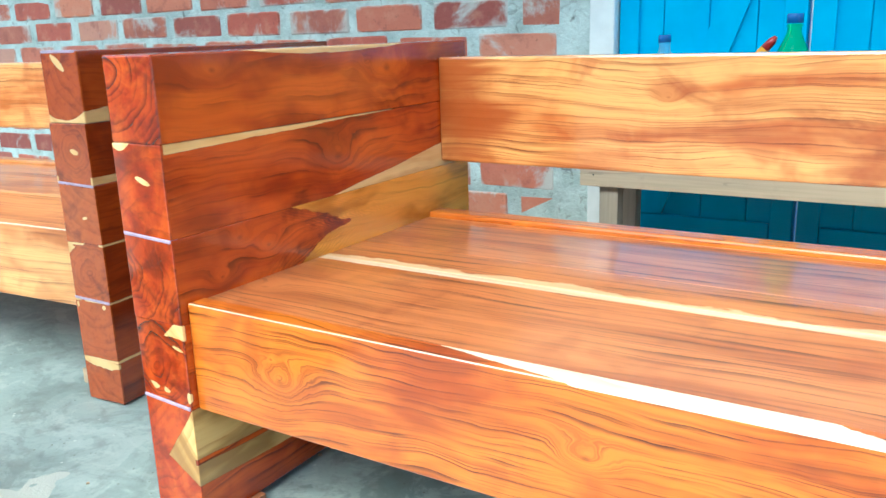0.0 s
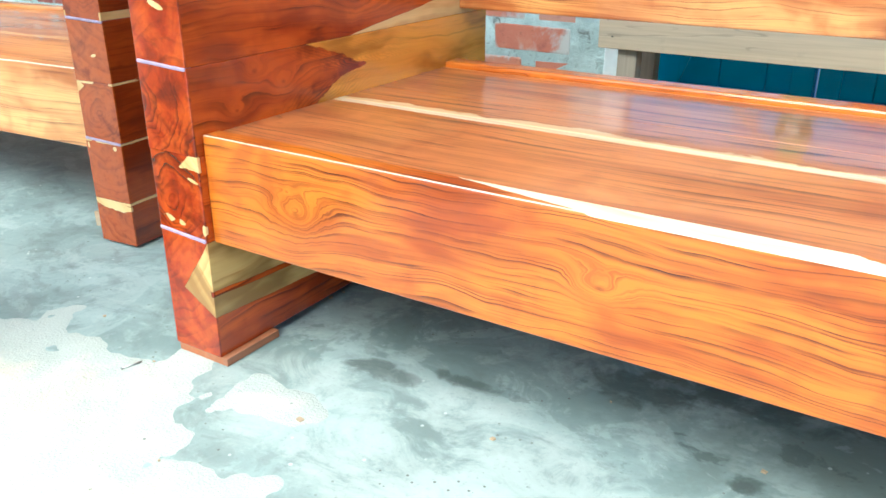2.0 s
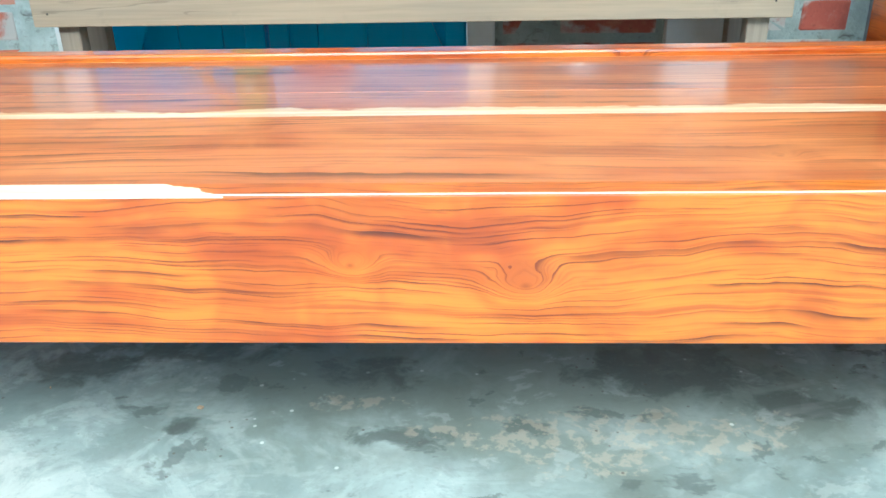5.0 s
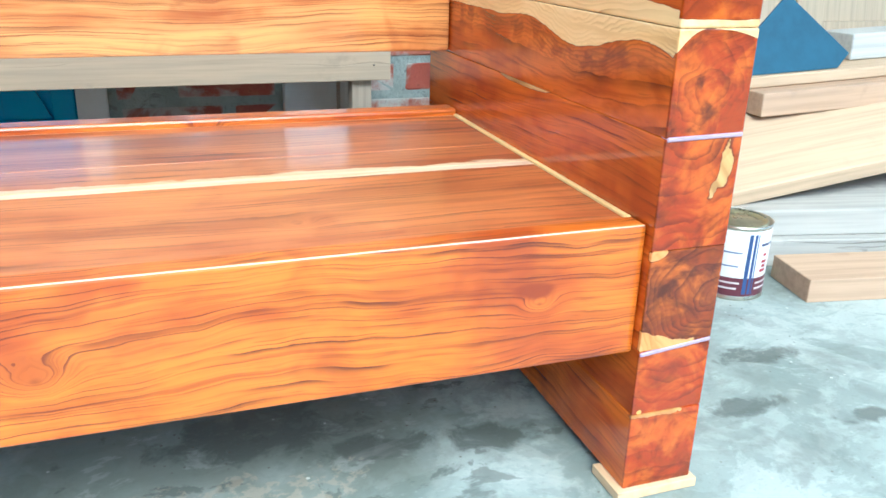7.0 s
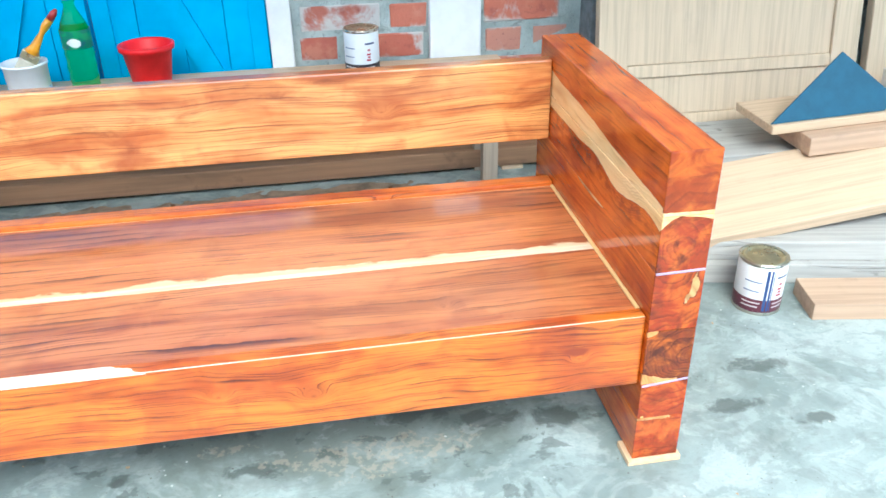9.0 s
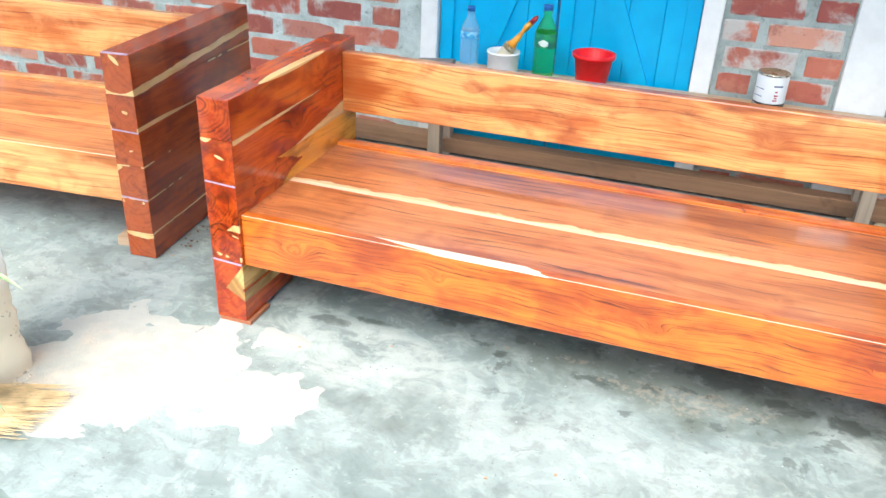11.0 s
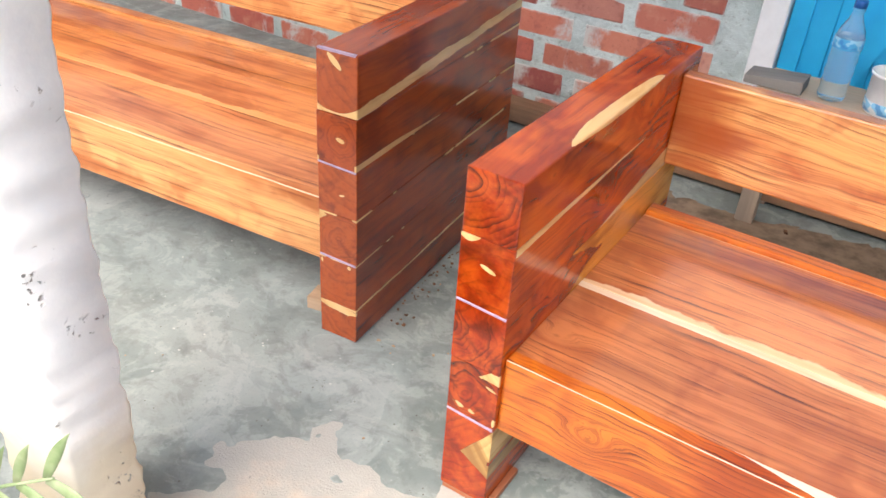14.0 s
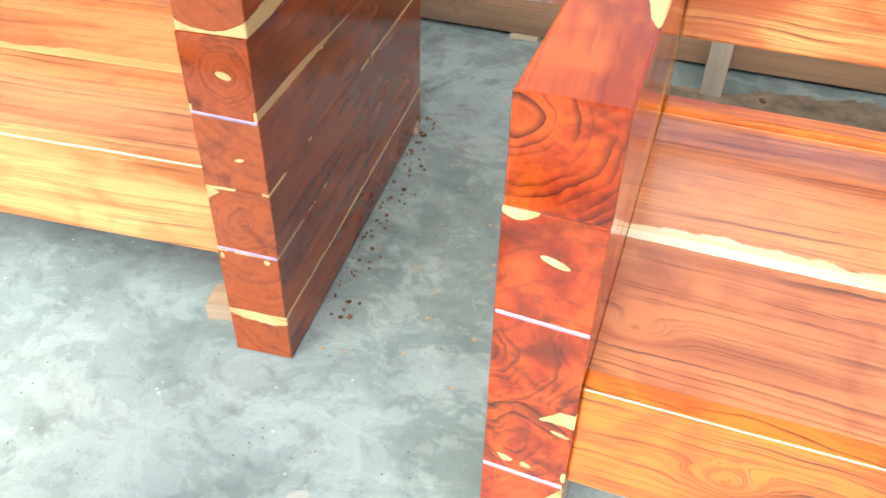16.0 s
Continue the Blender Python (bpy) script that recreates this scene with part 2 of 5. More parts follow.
def beam(name, dark, mid, light, pith=(0.0, 0.0), rings=120.0, endtone=(0.9, 0.75, 0.7), endline=0.8, lines=48.0, warp=0.05, smoke=0.3, knots=(), sap=(), sapcol=(0.66, 0.42, 0.17), gloss=0.13, coat=1.0, ior=1.68, fine=0.6, turns=2.2, seed=0.0, nest=None, contour=0.6, bite=0.010, murk=0.25, ink=0.85, soot=0.25, vein=0.22):
    """Varnished beam of an arm: u is its length, v across, w up. The sawn ends show rings round the pith."""
    M = Mat(name)
    u, v, w = M.y, M.x, M.z
    col, line, strand, streak, tone, rag = figure(M, u, v, w, seed, dark, mid, light, (1.3, 1.0), lines, warp, smoke, knots, fine, turns, nest, 0.4, 5.0, ink)
    deep = tuple(c * 0.5 + d * 0.5 for c, d in zip(dark, mid))
    end = u.abs().ramp(0.338, 0.3405)
    wob = M.noise(M.vec(v * 22.0 + seed, w * 22.0, seed), 1.0, 2.0, 0.5)
    wob2 = M.noise(M.vec(v * 22.0, w * 22.0 + seed, seed + 5.0), 1.0, 2.0, 0.5)
    jag = M.noise(M.vec(v * 95.0 + seed, w * 95.0, seed), 1.0, 3.0, 0.6)
    a, b = v - pith[0] + (wob - 0.5) * (bite * 2.6), w - pith[1] + (wob2 - 0.5) * (bite * 2.6)
    rad = (a * a + b * b).sqrt() + (jag - 0.5) * (bite * 0.35)
    turn = rad * rings
    step, ring = turn.op("FLOOR"), turn.fract()
    each = M.noise(M.vec(step * 2.71 + seed, v * 14.0, w * 14.0), 1.0, 2.0, 0.5).ramp(0.38, 0.62)
    wide = M.noise(M.vec(step * 1.37 + seed, v * 9.0, w * 9.0), 1.0, 1.0, 0.5).ramp(0.3, 0.7, 0.0, 0.62)
    late = ((ring - wide) / (0.95 - wide)).max(0.0) * ring.ramp(1.0, 0.90) * (each * 0.9 + 0.1) * endline
    blot = M.noise(M.vec(v * 20.0 + seed, w * 20.0, 3.0), 1.0, 4.0, 0.6, 0.8)
    grit = M.noise(M.vec(v * 330.0, w * 330.0, seed), 1.0, 2.0, 0.6)
    face = tuple(c * k for c, k in zip(mid, endtone))
    ecol = M.mix(blot.ramp(0.60, 0.34) * 0.60, face, tuple(min(0.9, c * k) for c, k in zip(light, (1.05, 1.15, 1.1))))
    ecol = M.mix(blot.ramp(0.54, 0.68) * 0.75, ecol, deep)
    ecol = M.mix(jag.ramp(0.50, 0.72) * 0.35, ecol, deep)
    smut = M.noise(M.vec(v * 13.0 + seed * 3.0, w * 17.0, 7.0), 1.0, 5.0, 0.62, 1.6)
    ecol = M.mix(smut.ramp(0.46, 0.68) * soot, ecol, dark)
    ecol = M.mix(late, ecol, dark)
    ecol = M.mix(grit.ramp(0.62, 0.78) * 0.30, ecol, dark)
    col = M.mix(end, col, ecol)
    line = line * (1.0 - end) + late * end
    if sap:
        col = sapwood(M, col, sap, u, v, w, seed, sapcol, line, strand, streak, tone, rag, contour, murk, vein)
    M.set("Base Color", col)
    return varnish(M, u, v, w, line, streak, gloss, coat, ior, 0.0)


RED = dict(dark=(0.040, 0.004, 0.001), mid=(0.36, 0.034, 0.003), light=(0.58, 0.082, 0.006))
ORANGE = dict(dark=(0.065, 0.008, 0.002), mid=(0.47, 0.075, 0.005), light=(0.68, 0.180, 0.014))
GOLD = dict(dark=(0.13, 0.021, 0.003), mid=(0.58, 0.175, 0.040), light=(0.84, 0.42, 0.150))
BROWN = dict(dark=(0.105, 0.028, 0.014), mid=(0.41, 0.106, 0.031), light=(0.57, 0.195, 0.062))
RUST = dict(dark=(0.05, 0.006, 0.001), mid=(0.50, 0.068, 0.005), light=(0.68, 0.140, 0.011))
HONEY = dict(dark=(0.14, 0.025, 0.004), mid=(0.50, 0.132, 0.030), light=(0.71, 0.265, 0.080))
MAROON = dict(dark=(0.050, 0.006, 0.002), mid=(0.265, 0.031, 0.005), light=(0.40, 0.060, 0.007))


def raw_wood(name, colour, axis="X", dirt=0.4, grey=(0.30, 0.28, 0.25), rough=0.75, crack=0.0):
    M = Mat(name)
    u, v, w = (M.x, M.y, M.z) if axis == "X" else (M.y, M.x, M.z) if axis == "Y" else (M.z, M.x, M.y)
    r = M.rand
    grain = M.noise(M.vec(u * 3.0 + r * 30.0, v * 90.0, w * 90.0), 1.0, 4.0, 0.6)
    broad = M.noise(M.vec(u * 2.0 + r * 17.0, v * 14.0, w * 14.0), 1.0, 3.0, 0.6)
    stain = M.noise(M.here(), 9.0, 4.0, 0.65)
    col = M.mix(grain.ramp(0.35, 0.75) * 0.5, colour, tuple(c * 0.55 for c in colour))
    col = M.mix(broad.ramp(0.4, 0.7) * dirt, col, grey)
    col = M.mix(stain.ramp(0.58, 0.72) * dirt * 0.6, col, tuple(c * 0.4 for c in grey))
    height = grain + stain * 0.5
    if crack:
        split = M.noise(M.vec(u * 1.7 + r * 9.0, v * 18.0, w * 18.0), 1.0, 3.0, 0.5)
        split = (split - 0.5).abs().ramp(0.009, 0.003) * broad.ramp(0.46, 0.58) * crack
        col = M.mix(split, col, (0.05, 0.042, 0.035))
        height = height - split * 2.0
    M.set("Base Color", col).set("Roughness", rough)
    return M.bump(height, 0.0015, 0.6).m


def plain(name, colour, rough=0.5, metal=0.0, vary=0.12, scale=25.0, bump=0.0005, coat=0.0):
    M = Mat(name)
    n = M.noise(M.here(), scale, 4.0, 0.6)
    fine = M.noise(M.here(), scale * 9.0, 2.0, 0.5)
    col = M.mix(n.ramp(0.3, 0.75), tuple(min(1, c * (1 + vary)) for c in colour), tuple(c * (1 - vary) for c in colour))
    M.set("Base Color", col).set("Metallic", metal).set("Coat Weight", coat)
    M.set("Roughness", n.ramp(0.2, 0.8, max(0.03, rough - 0.08), min(1.0, rough + 0.08)))
    return M.bump(n * 0.6 + fine * 0.4, bump, 0.5).m


def concrete_floor():
    M = Mat("worn_concrete")
    p = M.vec(M.x, M.y, M.z)
    big = M.noise(p, 1.5, 5.0, 0.6, 0.4)
    mid = M.noise(p, 5.5, 5.0, 0.62, 0.4)
    mott = M.noise(M.vec(M.x + 1.3, M.y + 8.1, 0.0), 17.0, 5.0, 0.66, 0.5)
    skim = M.noise(M.vec(M.x + 4.0, M.y + 2.0, 0.0), 3.4, 7.0, 0.66, 0.6)
    grit = M.noise(p, 150.0, 3.0, 0.6)
    col = M.mix(big.ramp(0.34, 0.66), (0.170, 0.214, 0.206), (0.285, 0.338, 0.326))
    col = M.mix(mid.ramp(0.46, 0.70) * 0.70, col, (0.358, 0.418, 0.402))
    col = M.mix(skim.ramp(0.525, 0.560) * 0.42, col, (0.425, 0.475, 0.46))
    worn = M.noise(M.vec(M.x + 6.0, M.y * 1.4 + 3.0, 0.0), 9.0, 6.0, 0.68, 0.8)
    col = M.mix(worn.ramp(0.525, 0.590) * 0.40, col, (0.405, 0.46, 0.445))
    col = M.mix(worn.ramp(0.455, 0.385) * 0.25, col, (0.12, 0.14, 0.132))
    col = M.mix(skim.ramp(0.440, 0.415) * 0.35, col, (0.17, 0.20, 0.19))
    col = M.mix(mid.ramp(0.44, 0.28) * 0.65, col, (0.13, 0.155, 0.148))
    col = M.mix(mott.ramp(0.53, 0.68) * 0.46, col, (0.15, 0.175, 0.165))
    col = M.mix(mott.ramp(0.46, 0.30) * 0.45, col, (0.42, 0.47, 0.45))
    damp = crust = None
    for cx, cy, rx, ry in ((0.94, 0.23, 0.07, 0.035), (0.96, 0.11, 0.06, 0.020), (0.73, 0.125, 0.022, 0.018), (0.57, 0.24, 0.09, 0.04), (1.28, 0.24, 0.13, 0.06), (0.27, 0.105, 0.07, 0.022), (0.38, 0.14, 0.05, 0.016),
                           (1.41, 0.17, 0.07, 0.03), (1.89, 0.12, 0.06, 0.025), (1.98, 0.23, 0.07, 0.03), (1.55, 0.15, 0.06, 0.03), (2.02, 0.05, 0.05, 0.02), (0.72, 0.30, 0.12, 0.05)):
        d = ((M.x - cx) / rx) * ((M.x - cx) / rx) + ((M.y - cy) / ry) * ((M.y - cy) / ry) + (mott - 0.5) * 5.0 + (mid - 0.5) * 2.0
        d = d.ramp(1.1, 0.1)
        damp = d if damp is None else damp.max(d)
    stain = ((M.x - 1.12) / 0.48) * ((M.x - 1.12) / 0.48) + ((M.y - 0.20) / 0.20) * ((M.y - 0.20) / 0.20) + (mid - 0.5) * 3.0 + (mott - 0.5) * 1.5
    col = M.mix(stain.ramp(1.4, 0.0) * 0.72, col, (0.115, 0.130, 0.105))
    blotch = M.noise(M.vec(M.x + 3.0, M.y * 1.3 + 5.0, 0.0), 13.0, 5.0, 0.62, 0.3)
    col = M.mix(blotch.ramp(0.585, 0.635) * stain.ramp(3.2, 1.0, 0.14, 0.60), col, (0.070, 0.082, 0.076))
    col = M.mix(blotch.ramp(0.415, 0.375) * stain.ramp(3.2, 1.0, 0.10, 0.40), col, (0.36, 0.39, 0.37))
    col = M.mix(damp * 0.75, col, (0.060, 0.072, 0.066))
    for cx, cy, rx, ry in ((1.19, 0.11, 0.15, 0.05), (1.355, 0.12, 0.024, 0.014), (1.36, 0.135, 0.03, 0.02), (1.00, 0.12, 0.03, 0.012), (0.90, 0.17, 0.06, 0.012)):
        d = ((M.x - cx) / rx) * ((M.x - cx) / rx) + ((M.y - cy) / ry) * ((M.y - cy) / ry) + (mott - 0.5) * 7.0
        d = d.ramp(1.0, 0.6) * M.noise(p, 60.0, 3.0, 0.6).ramp(0.46, 0.56)
        crust = d if crust is None else crust.max(d)
    col = M.mix(crust * 0.38, col, (0.46, 0.38, 0.29))
    film = ((M.x - 0.42) / 0.34) * ((M.x - 0.42) / 0.34) + ((M.y + 0.02) / 0.13) * ((M.y + 0.02) / 0.13) + (mid - 0.5) * 3.0 + (big - 0.5) * 1.5
    col = M.mix(film.ramp(1.2, 0.3) * worn.ramp(0.40, 0.54, 0.15, 0.60), col, (0.50, 0.53, 0.50))
    pick = M.noise(p, 4.0, 2.0, 0.5).ramp(0.47, 0.60)
    col = M.mix(M.cells(p, 30.0).ramp(0.09, 0.05) * pick * 0.6, col, (0.74, 0.75, 0.71))
    col = M.mix(M.cells(M.vec(M.x + 2.0, M.y + 7.0, 0.0), 60.0).ramp(0.12, 0.08) * M.noise(p, 7.0, 2.0, 0.5).ramp(0.52, 0.6) * 0.8, col, (0.09, 0.075, 0.06))
    wipe = M.noise(M.vec(M.x * 3.0 + M.y, M.y * 16.0 - M.x * 5.0, 1.0), 1.0, 4.0, 0.65)
    col = M.mix(wipe.ramp(0.60, 0.78) * 0.18, col, (0.60, 0.61, 0.58))
    col = M.mix(grit.ramp(0.55, 0.75) * 0.35, col, (0.16, 0.18, 0.17))
    M.set("Base Color", col).set("Roughness", mid.ramp(0.3, 0.7, 0.45, 0.75))
    return M.bump(mid * 0.6 + mott * 0.5 + grit * 0.15, 0.003, 0.5).m


def brick_mat(name="fired_brick", wash=0.03):
    M = Mat(name)
    p = M.here()
    n, f = M.noise(p, 13.0, 4.0, 0.65), M.noise(p, 90.0, 3.0, 0.6)
    lime = M.noise(p, 6.0, 5.0, 0.68, 0.5)
    col = M.mix(M.rand, (0.44, 0.105, 0.075), (0.62, 0.235, 0.145))
    col = M.mix((M.rand * 5.0).fract().ramp(0.50, 0.90) * 0.75, col, (0.25, 0.060, 0.058))
    col = M.mix((M.rand * 11.0).fract().ramp(0.70, 0.95) * 0.55, col, (0.62, 0.38, 0.29))
    col = M.mix(n.ramp(0.50, 0.70) * 0.40, col, (0.62, 0.30, 0.20))
    col = M.mix(n.ramp(0.46, 0.32) * 0.50, col, (0.26, 0.075, 0.060))
    edge = (M.x.abs() / 0.122).power(8.0) + (M.z.abs() / 0.0385).power(6.0)
    col = M.mix((lime + edge * 0.16 + wash + (M.rand * 3.0).fract() * 0.07).ramp(0.60, 0.76) * 0.85, col, (0.54, 0.575, 0.55))
    col = M.mix(f.ramp(0.60, 0.75) * 0.45, col, (0.12, 0.05, 0.04))
    M.set("Base Color", col).set("Roughness", 0.85)
    return M.bump(n + f * 0.5 + lime * 0.5, 0.004, 0.7).m


def mortar_mat(name="lime_mortar", dull=1.0):
    M = Mat(name)
    p = M.vec(M.x, M.y, M.z)
    n, f = M.noise(p, 9.0, 5.0, 0.65, 0.3), M.noise(p, 80.0, 3.0, 0.6)
    crack = M.noise(p, 26.0, 4.0, 0.7, 0.8)
    col = M.mix(n.ramp(0.3, 0.7), tuple(c * dull for c in (0.39, 0.47, 0.455)), tuple(c * dull for c in (0.61, 0.70, 0.68)))
    col = M.mix(crack.ramp(0.56, 0.66) * 0.60, col, tuple(c * dull for c in (0.26, 0.28, 0.265)))
    col = M.mix(crack.ramp(0.66, 0.72) * 0.7, col, (0.10, 0.10, 0.095))
    col = M.mix(f.ramp(0.6, 0.75) * 0.5, col, (0.20, 0.20, 0.19))
    M.set("Base Color", col).set("Roughness", 0.9)
    return M.bump(n + f * 0.4 - crack * 0.8, 0.012, 0.8).m


def painted_blue():
    M = Mat("blue_door_paint")
    n = M.noise(M.here(), 8.0, 4.0, 0.6)
    streak = M.noise(M.vec(M.x * 60.0, M.y, M.z * 3.0 + M.rand * 9.0), 1.0, 3.0, 0.6)
    col = M.mix(n.ramp(0.3, 0.7), (0.004, 0.39, 0.74), (0.008, 0.46, 0.81))
    col = M.mix(streak.ramp(0.62, 0.78) * 0.3, col, (0.005, 0.29, 0.52))
    M.set("Base Color", col).set("Roughness", 0.42)
    return M.bump(streak, 0.001, 0.5).m


def limewash():
    M = Mat("limewashed_concrete")
    p = M.vec(M.x, M.y, M.z)
    n, pit = M.noise(p, 10.0, 5.0, 0.6), M.cells(p, 55.0)
    sel = M.noise(p, 13.0, 2.0, 0.5).ramp(0.58, 0.66)
    chip = M.noise(p, 75.0, 4.0, 0.6, 0.6)
    side = M.noise(p, 5.0, 2.0, 0.5) * 0.03 + (M.x + 0.37).abs()
    hole = (chip.ramp(0.60, 0.66) * sel * side.ramp(0.05, 0.09)).max(pit.ramp(0.16, 0.08) * sel)
    col = M.mix(n.ramp(0.35, 0.7), (0.92, 0.92, 0.90), (0.84, 0.85, 0.85))
    mud = (M.noise(p, 6.0, 4.0, 0.6) * 0.30 - M.z).ramp(-0.22, 0.0)
    col = M.mix(mud * 0.85, col, (0.80, 0.69, 0.48))
    col = M.mix(hole, col, (0.30, 0.28, 0.26))
    M.set("Base Color", col).set("Roughness", 0.9)
    return M.bump(n * 0.6 - hole * 1.2, 0.006, 0.7).m


def dust_mat():
    M = Mat("sawdust")
    p = M.vec(M.x, M.y, M.z)
    n, f = M.noise(p, 8.0, 5.0, 0.65), M.noise(p, 260.0, 2.0, 0.6)
    col = M.mix(n.ramp(0.3, 0.7), (0.54, 0.44, 0.34), (0.69, 0.60, 0.50))
    col = M.mix(M.noise(p, 5.0, 3.0, 0.6).ramp(0.58, 0.72) * 0.5, col, (0.70, 0.36, 0.20))
    col = M.mix(f.ramp(0.6, 0.75) * 0.5, col, (0.40, 0.24, 0.13))
    col = M.mix(M.cells(p, 38.0).ramp(0.10, 0.07) * n.ramp(0.5, 0.6), col, (0.08, 0.06, 0.05))
    thin = (M.z + (n - 0.5) * 0.012 + (M.noise(p, 30.0, 4.0, 0.65) - 0.5) * 0.008).ramp(0.0085, 0.0008)
    col = M.mix(thin * 0.8, col, (0.40, 0.43, 0.41))
    M.set("Base Color", col).set("Roughness", 0.95)
    return M.bump(f + n * 0.5, 0.002, 0.8).m


def earth_mat():
    M = Mat("yard_earth")
    p = M.vec(M.x, M.y, M.z)
    n, f = M.noise(p, 2.0, 6.0, 0.65), M.noise(p, 45.0, 4.0, 0.6)
    col = M.mix(n.ramp(0.3, 0.7), (0.40, 0.36, 0.29), (0.53, 0.48, 0.40))
    col = M.mix(f.ramp(0.5, 0.7) * 0.5, col, (0.14, 0.11, 0.08))
    M.set("Base Color", col).set("Roughness", 0.95)
    return M.bump(n + f, 0.02, 0.7).m


# ---- mesh helpers ----
def block(bm, x0, x1, y0, y1, z0, z1, bevel=0.002, seg=2):
    """One bevelled block added to bm."""
    verts = bmesh.ops.create_cube(bm, size=1)["verts"]
    for v in verts:
        v.co = Vector(((x0 + x1) / 2 + v.co.x * (x1 - x0), (y0 + y1) / 2 + v.co.y * (y1 - y0), (z0 + z1) / 2 + v.co.z * (z1 - z0)))
    if bevel:
        edges = {e for v in verts for e in v.link_edges}
        bmesh.ops.bevel(bm, geom=list(edges), offset=bevel, segments=seg, profile=0.5, affect="EDGES")
    return bm


def box(*size, bevel=0.002, seg=2):
    return block(bmesh.new(), *size, bevel=bevel, seg=seg)


def lathe(profile, n=28, at=(0, 0, 0)):
    """A turned body from (radius, height) pairs."""
    bm = bmesh.new()
    rings = []
    for rad, z in profile:
        if rad < 1e-5:
            rings.append([bm.verts.new((at[0], at[1], at[2] + z))])
        else:
            rings.append([bm.verts.new((at[0] + rad * math.cos(2 * math.pi * i / n), at[1] + rad * math.sin(2 * math.pi * i / n), at[2] + z)) for i in range(n)])
    for p, q in zip(rings, rings[1:]):
        for i in range(n):
            j = (i + 1) % n
            if len(p) == 1 and len(q) > 1:
                bm.faces.new((p[0], q[j], q[i]))
            elif len(q) == 1 and len(p) > 1:
                bm.faces.new((p[i], p[j], q[0]))
            elif len(p) > 1:
                bm.faces.new((p[i], p[j], q[j], q[i]))
    bmesh.ops.recalc_face_normals(bm, faces=bm.faces)
    for f in bm.faces:
        f.smooth = True
    return bm


def tube(points, radii, n=8):
    """A round rod through the points."""
    bm = bmesh.new()
    pts = [Vector(p) for p in points]
    rings = []
    for i, p in enumerate(pts):
        d = (pts[min(i + 1, len(pts) - 1)] - pts[max(i - 1, 0)]).normalized()
        q = d.to_track_quat("Z", "Y")
        rad = radii[i] if isinstance(radii, (list, tuple)) else radii
        rings.append([bm.verts.new(p + q @ Vector((rad * math.cos(2 * math.pi * k / n), rad * math.sin(2 * math.pi * k / n), 0))) for k in range(n)])
    for a, b in zip(rings, rings[1:]):
        for k in range(n):
            bm.faces.new((a[k], a[(k + 1) % n], b[(k + 1) % n], b[k]))
    bm.faces.new(rings[0][::-1])
    bm.faces.new(rings[-1])
    for f in bm.faces:
        f.smooth = len(f.verts) == 4
    return bm


def roughen(bm, amount, scale, seed=0.0, cuts=0):
    """Uneven surface."""
    if cuts:
        bmesh.ops.subdivide_edges(bm, edges=bm.edges[:], cuts=cuts, use_grid_fill=True)
    for v in bm.verts:
        v.co += noise.noise_vector(v.co * scale + Vector((seed, seed * 2.3, 0))) * amount
    return bm


def mesh_of(name, bm, material):
    """A mesh centred on its own middle, and that middle."""
    lo = Vector([min(v.co[i] for v in bm.verts) for i in range(3)])
    hi = Vector([max(v.co[i] for v in bm.verts) for i in range(3)])
    c = (lo + hi) / 2
    bmesh.ops.translate(bm, verts=bm.verts, vec=-c)
    me = bpy.data.meshes.new(name)
    bm.to_mesh(me)
    bm.free()
    me.materials.append(material)
    return me, c


def part(name, bm, material, parent, label=""):
    """One mesh under a thing or a part; bm is in the thing's coordinates."""
    me, c = mesh_of(name, bm, material)
    ob = new(name, me)
    ob.parent = parent
    off = Vector()
    q = parent
    while q is not None and q.parent is not None:
        off += q.location
        q = q.parent
    if parent is not None and parent.type == "MESH" and parent.parent is None:
        off = Vector()
    ob.location = c - off
    if label:
        ob["label"] = label
    return ob


def thing(name, label, category, m=None, group="", kind=""):
    """An Empty at the thing's base."""
    ob = new(name)
    ob.empty_display_size = 0.05
    if m is not None:
        ob.matrix_basis = m
    return tagged(ob, label, category, group, kind)


def solid(name, bm, material, label, category="", kind="", group=""):
    """A thing or a piece of the setting that is one mesh, in world coordinates."""
    me, c = mesh_of(name, bm, material)
    ob = new(name, me)
    ob.location = c
    return tagged(ob, label, category, group, kind)


def flat(name, bm, material, label, kind="structure", category=""):
    """A mesh that keeps the world's coordinates."""
    me = bpy.data.meshes.new(name)
    bm.to_mesh(me)
    bm.free()
    me.materials.append(material)
    return tagged(new(name, me), label, category, "", kind)


# ---- setting ----
CONCRETE, BRICK, MORTAR, BLUE, LIME, DUST, EARTH = concrete_floor(), brick_mat(), mortar_mat(), painted_blue(), limewash(), dust_mat(), earth_mat()
WHITE = plain("white_gloss_paint", (0.78, 0.80, 0.80), 0.4, vary=0.06, scale=12)
GREY_MORTAR, GREY_BRICK = mortar_mat("grey_mortar", 0.72), brick_mat("washed_brick", 0.055)
WALL_Y = 1.46

# floor slab with a broken front edge, on the yard's ground
bm = bmesh.new()
edge = [(-6.0, -0.70), (-0.75, -0.68), (-0.40, -0.66), (-0.16, -0.64), (0.02, -0.70), (0.12, -0.86), (0.30, -0.98), (0.9, -1.02), (2.0, -1.0), (7.0, -1.04)]
top = [bm.verts.new((x, y, 0)) for x, y in edge] + [bm.verts.new((7.0, 1.75, 0)), bm.verts.new((-6.0, 1.75, 0))]
f = bm.faces.new(top)
ex = bmesh.ops.extrude_face_region(bm, geom=[f])
bmesh.ops.translate(bm, verts=[g for g in ex["geom"] if isinstance(g, bmesh.types.BMVert)], vec=(0, 0, -0.16))
bmesh.ops.recalc_face_normals(bm, faces=bm.faces)
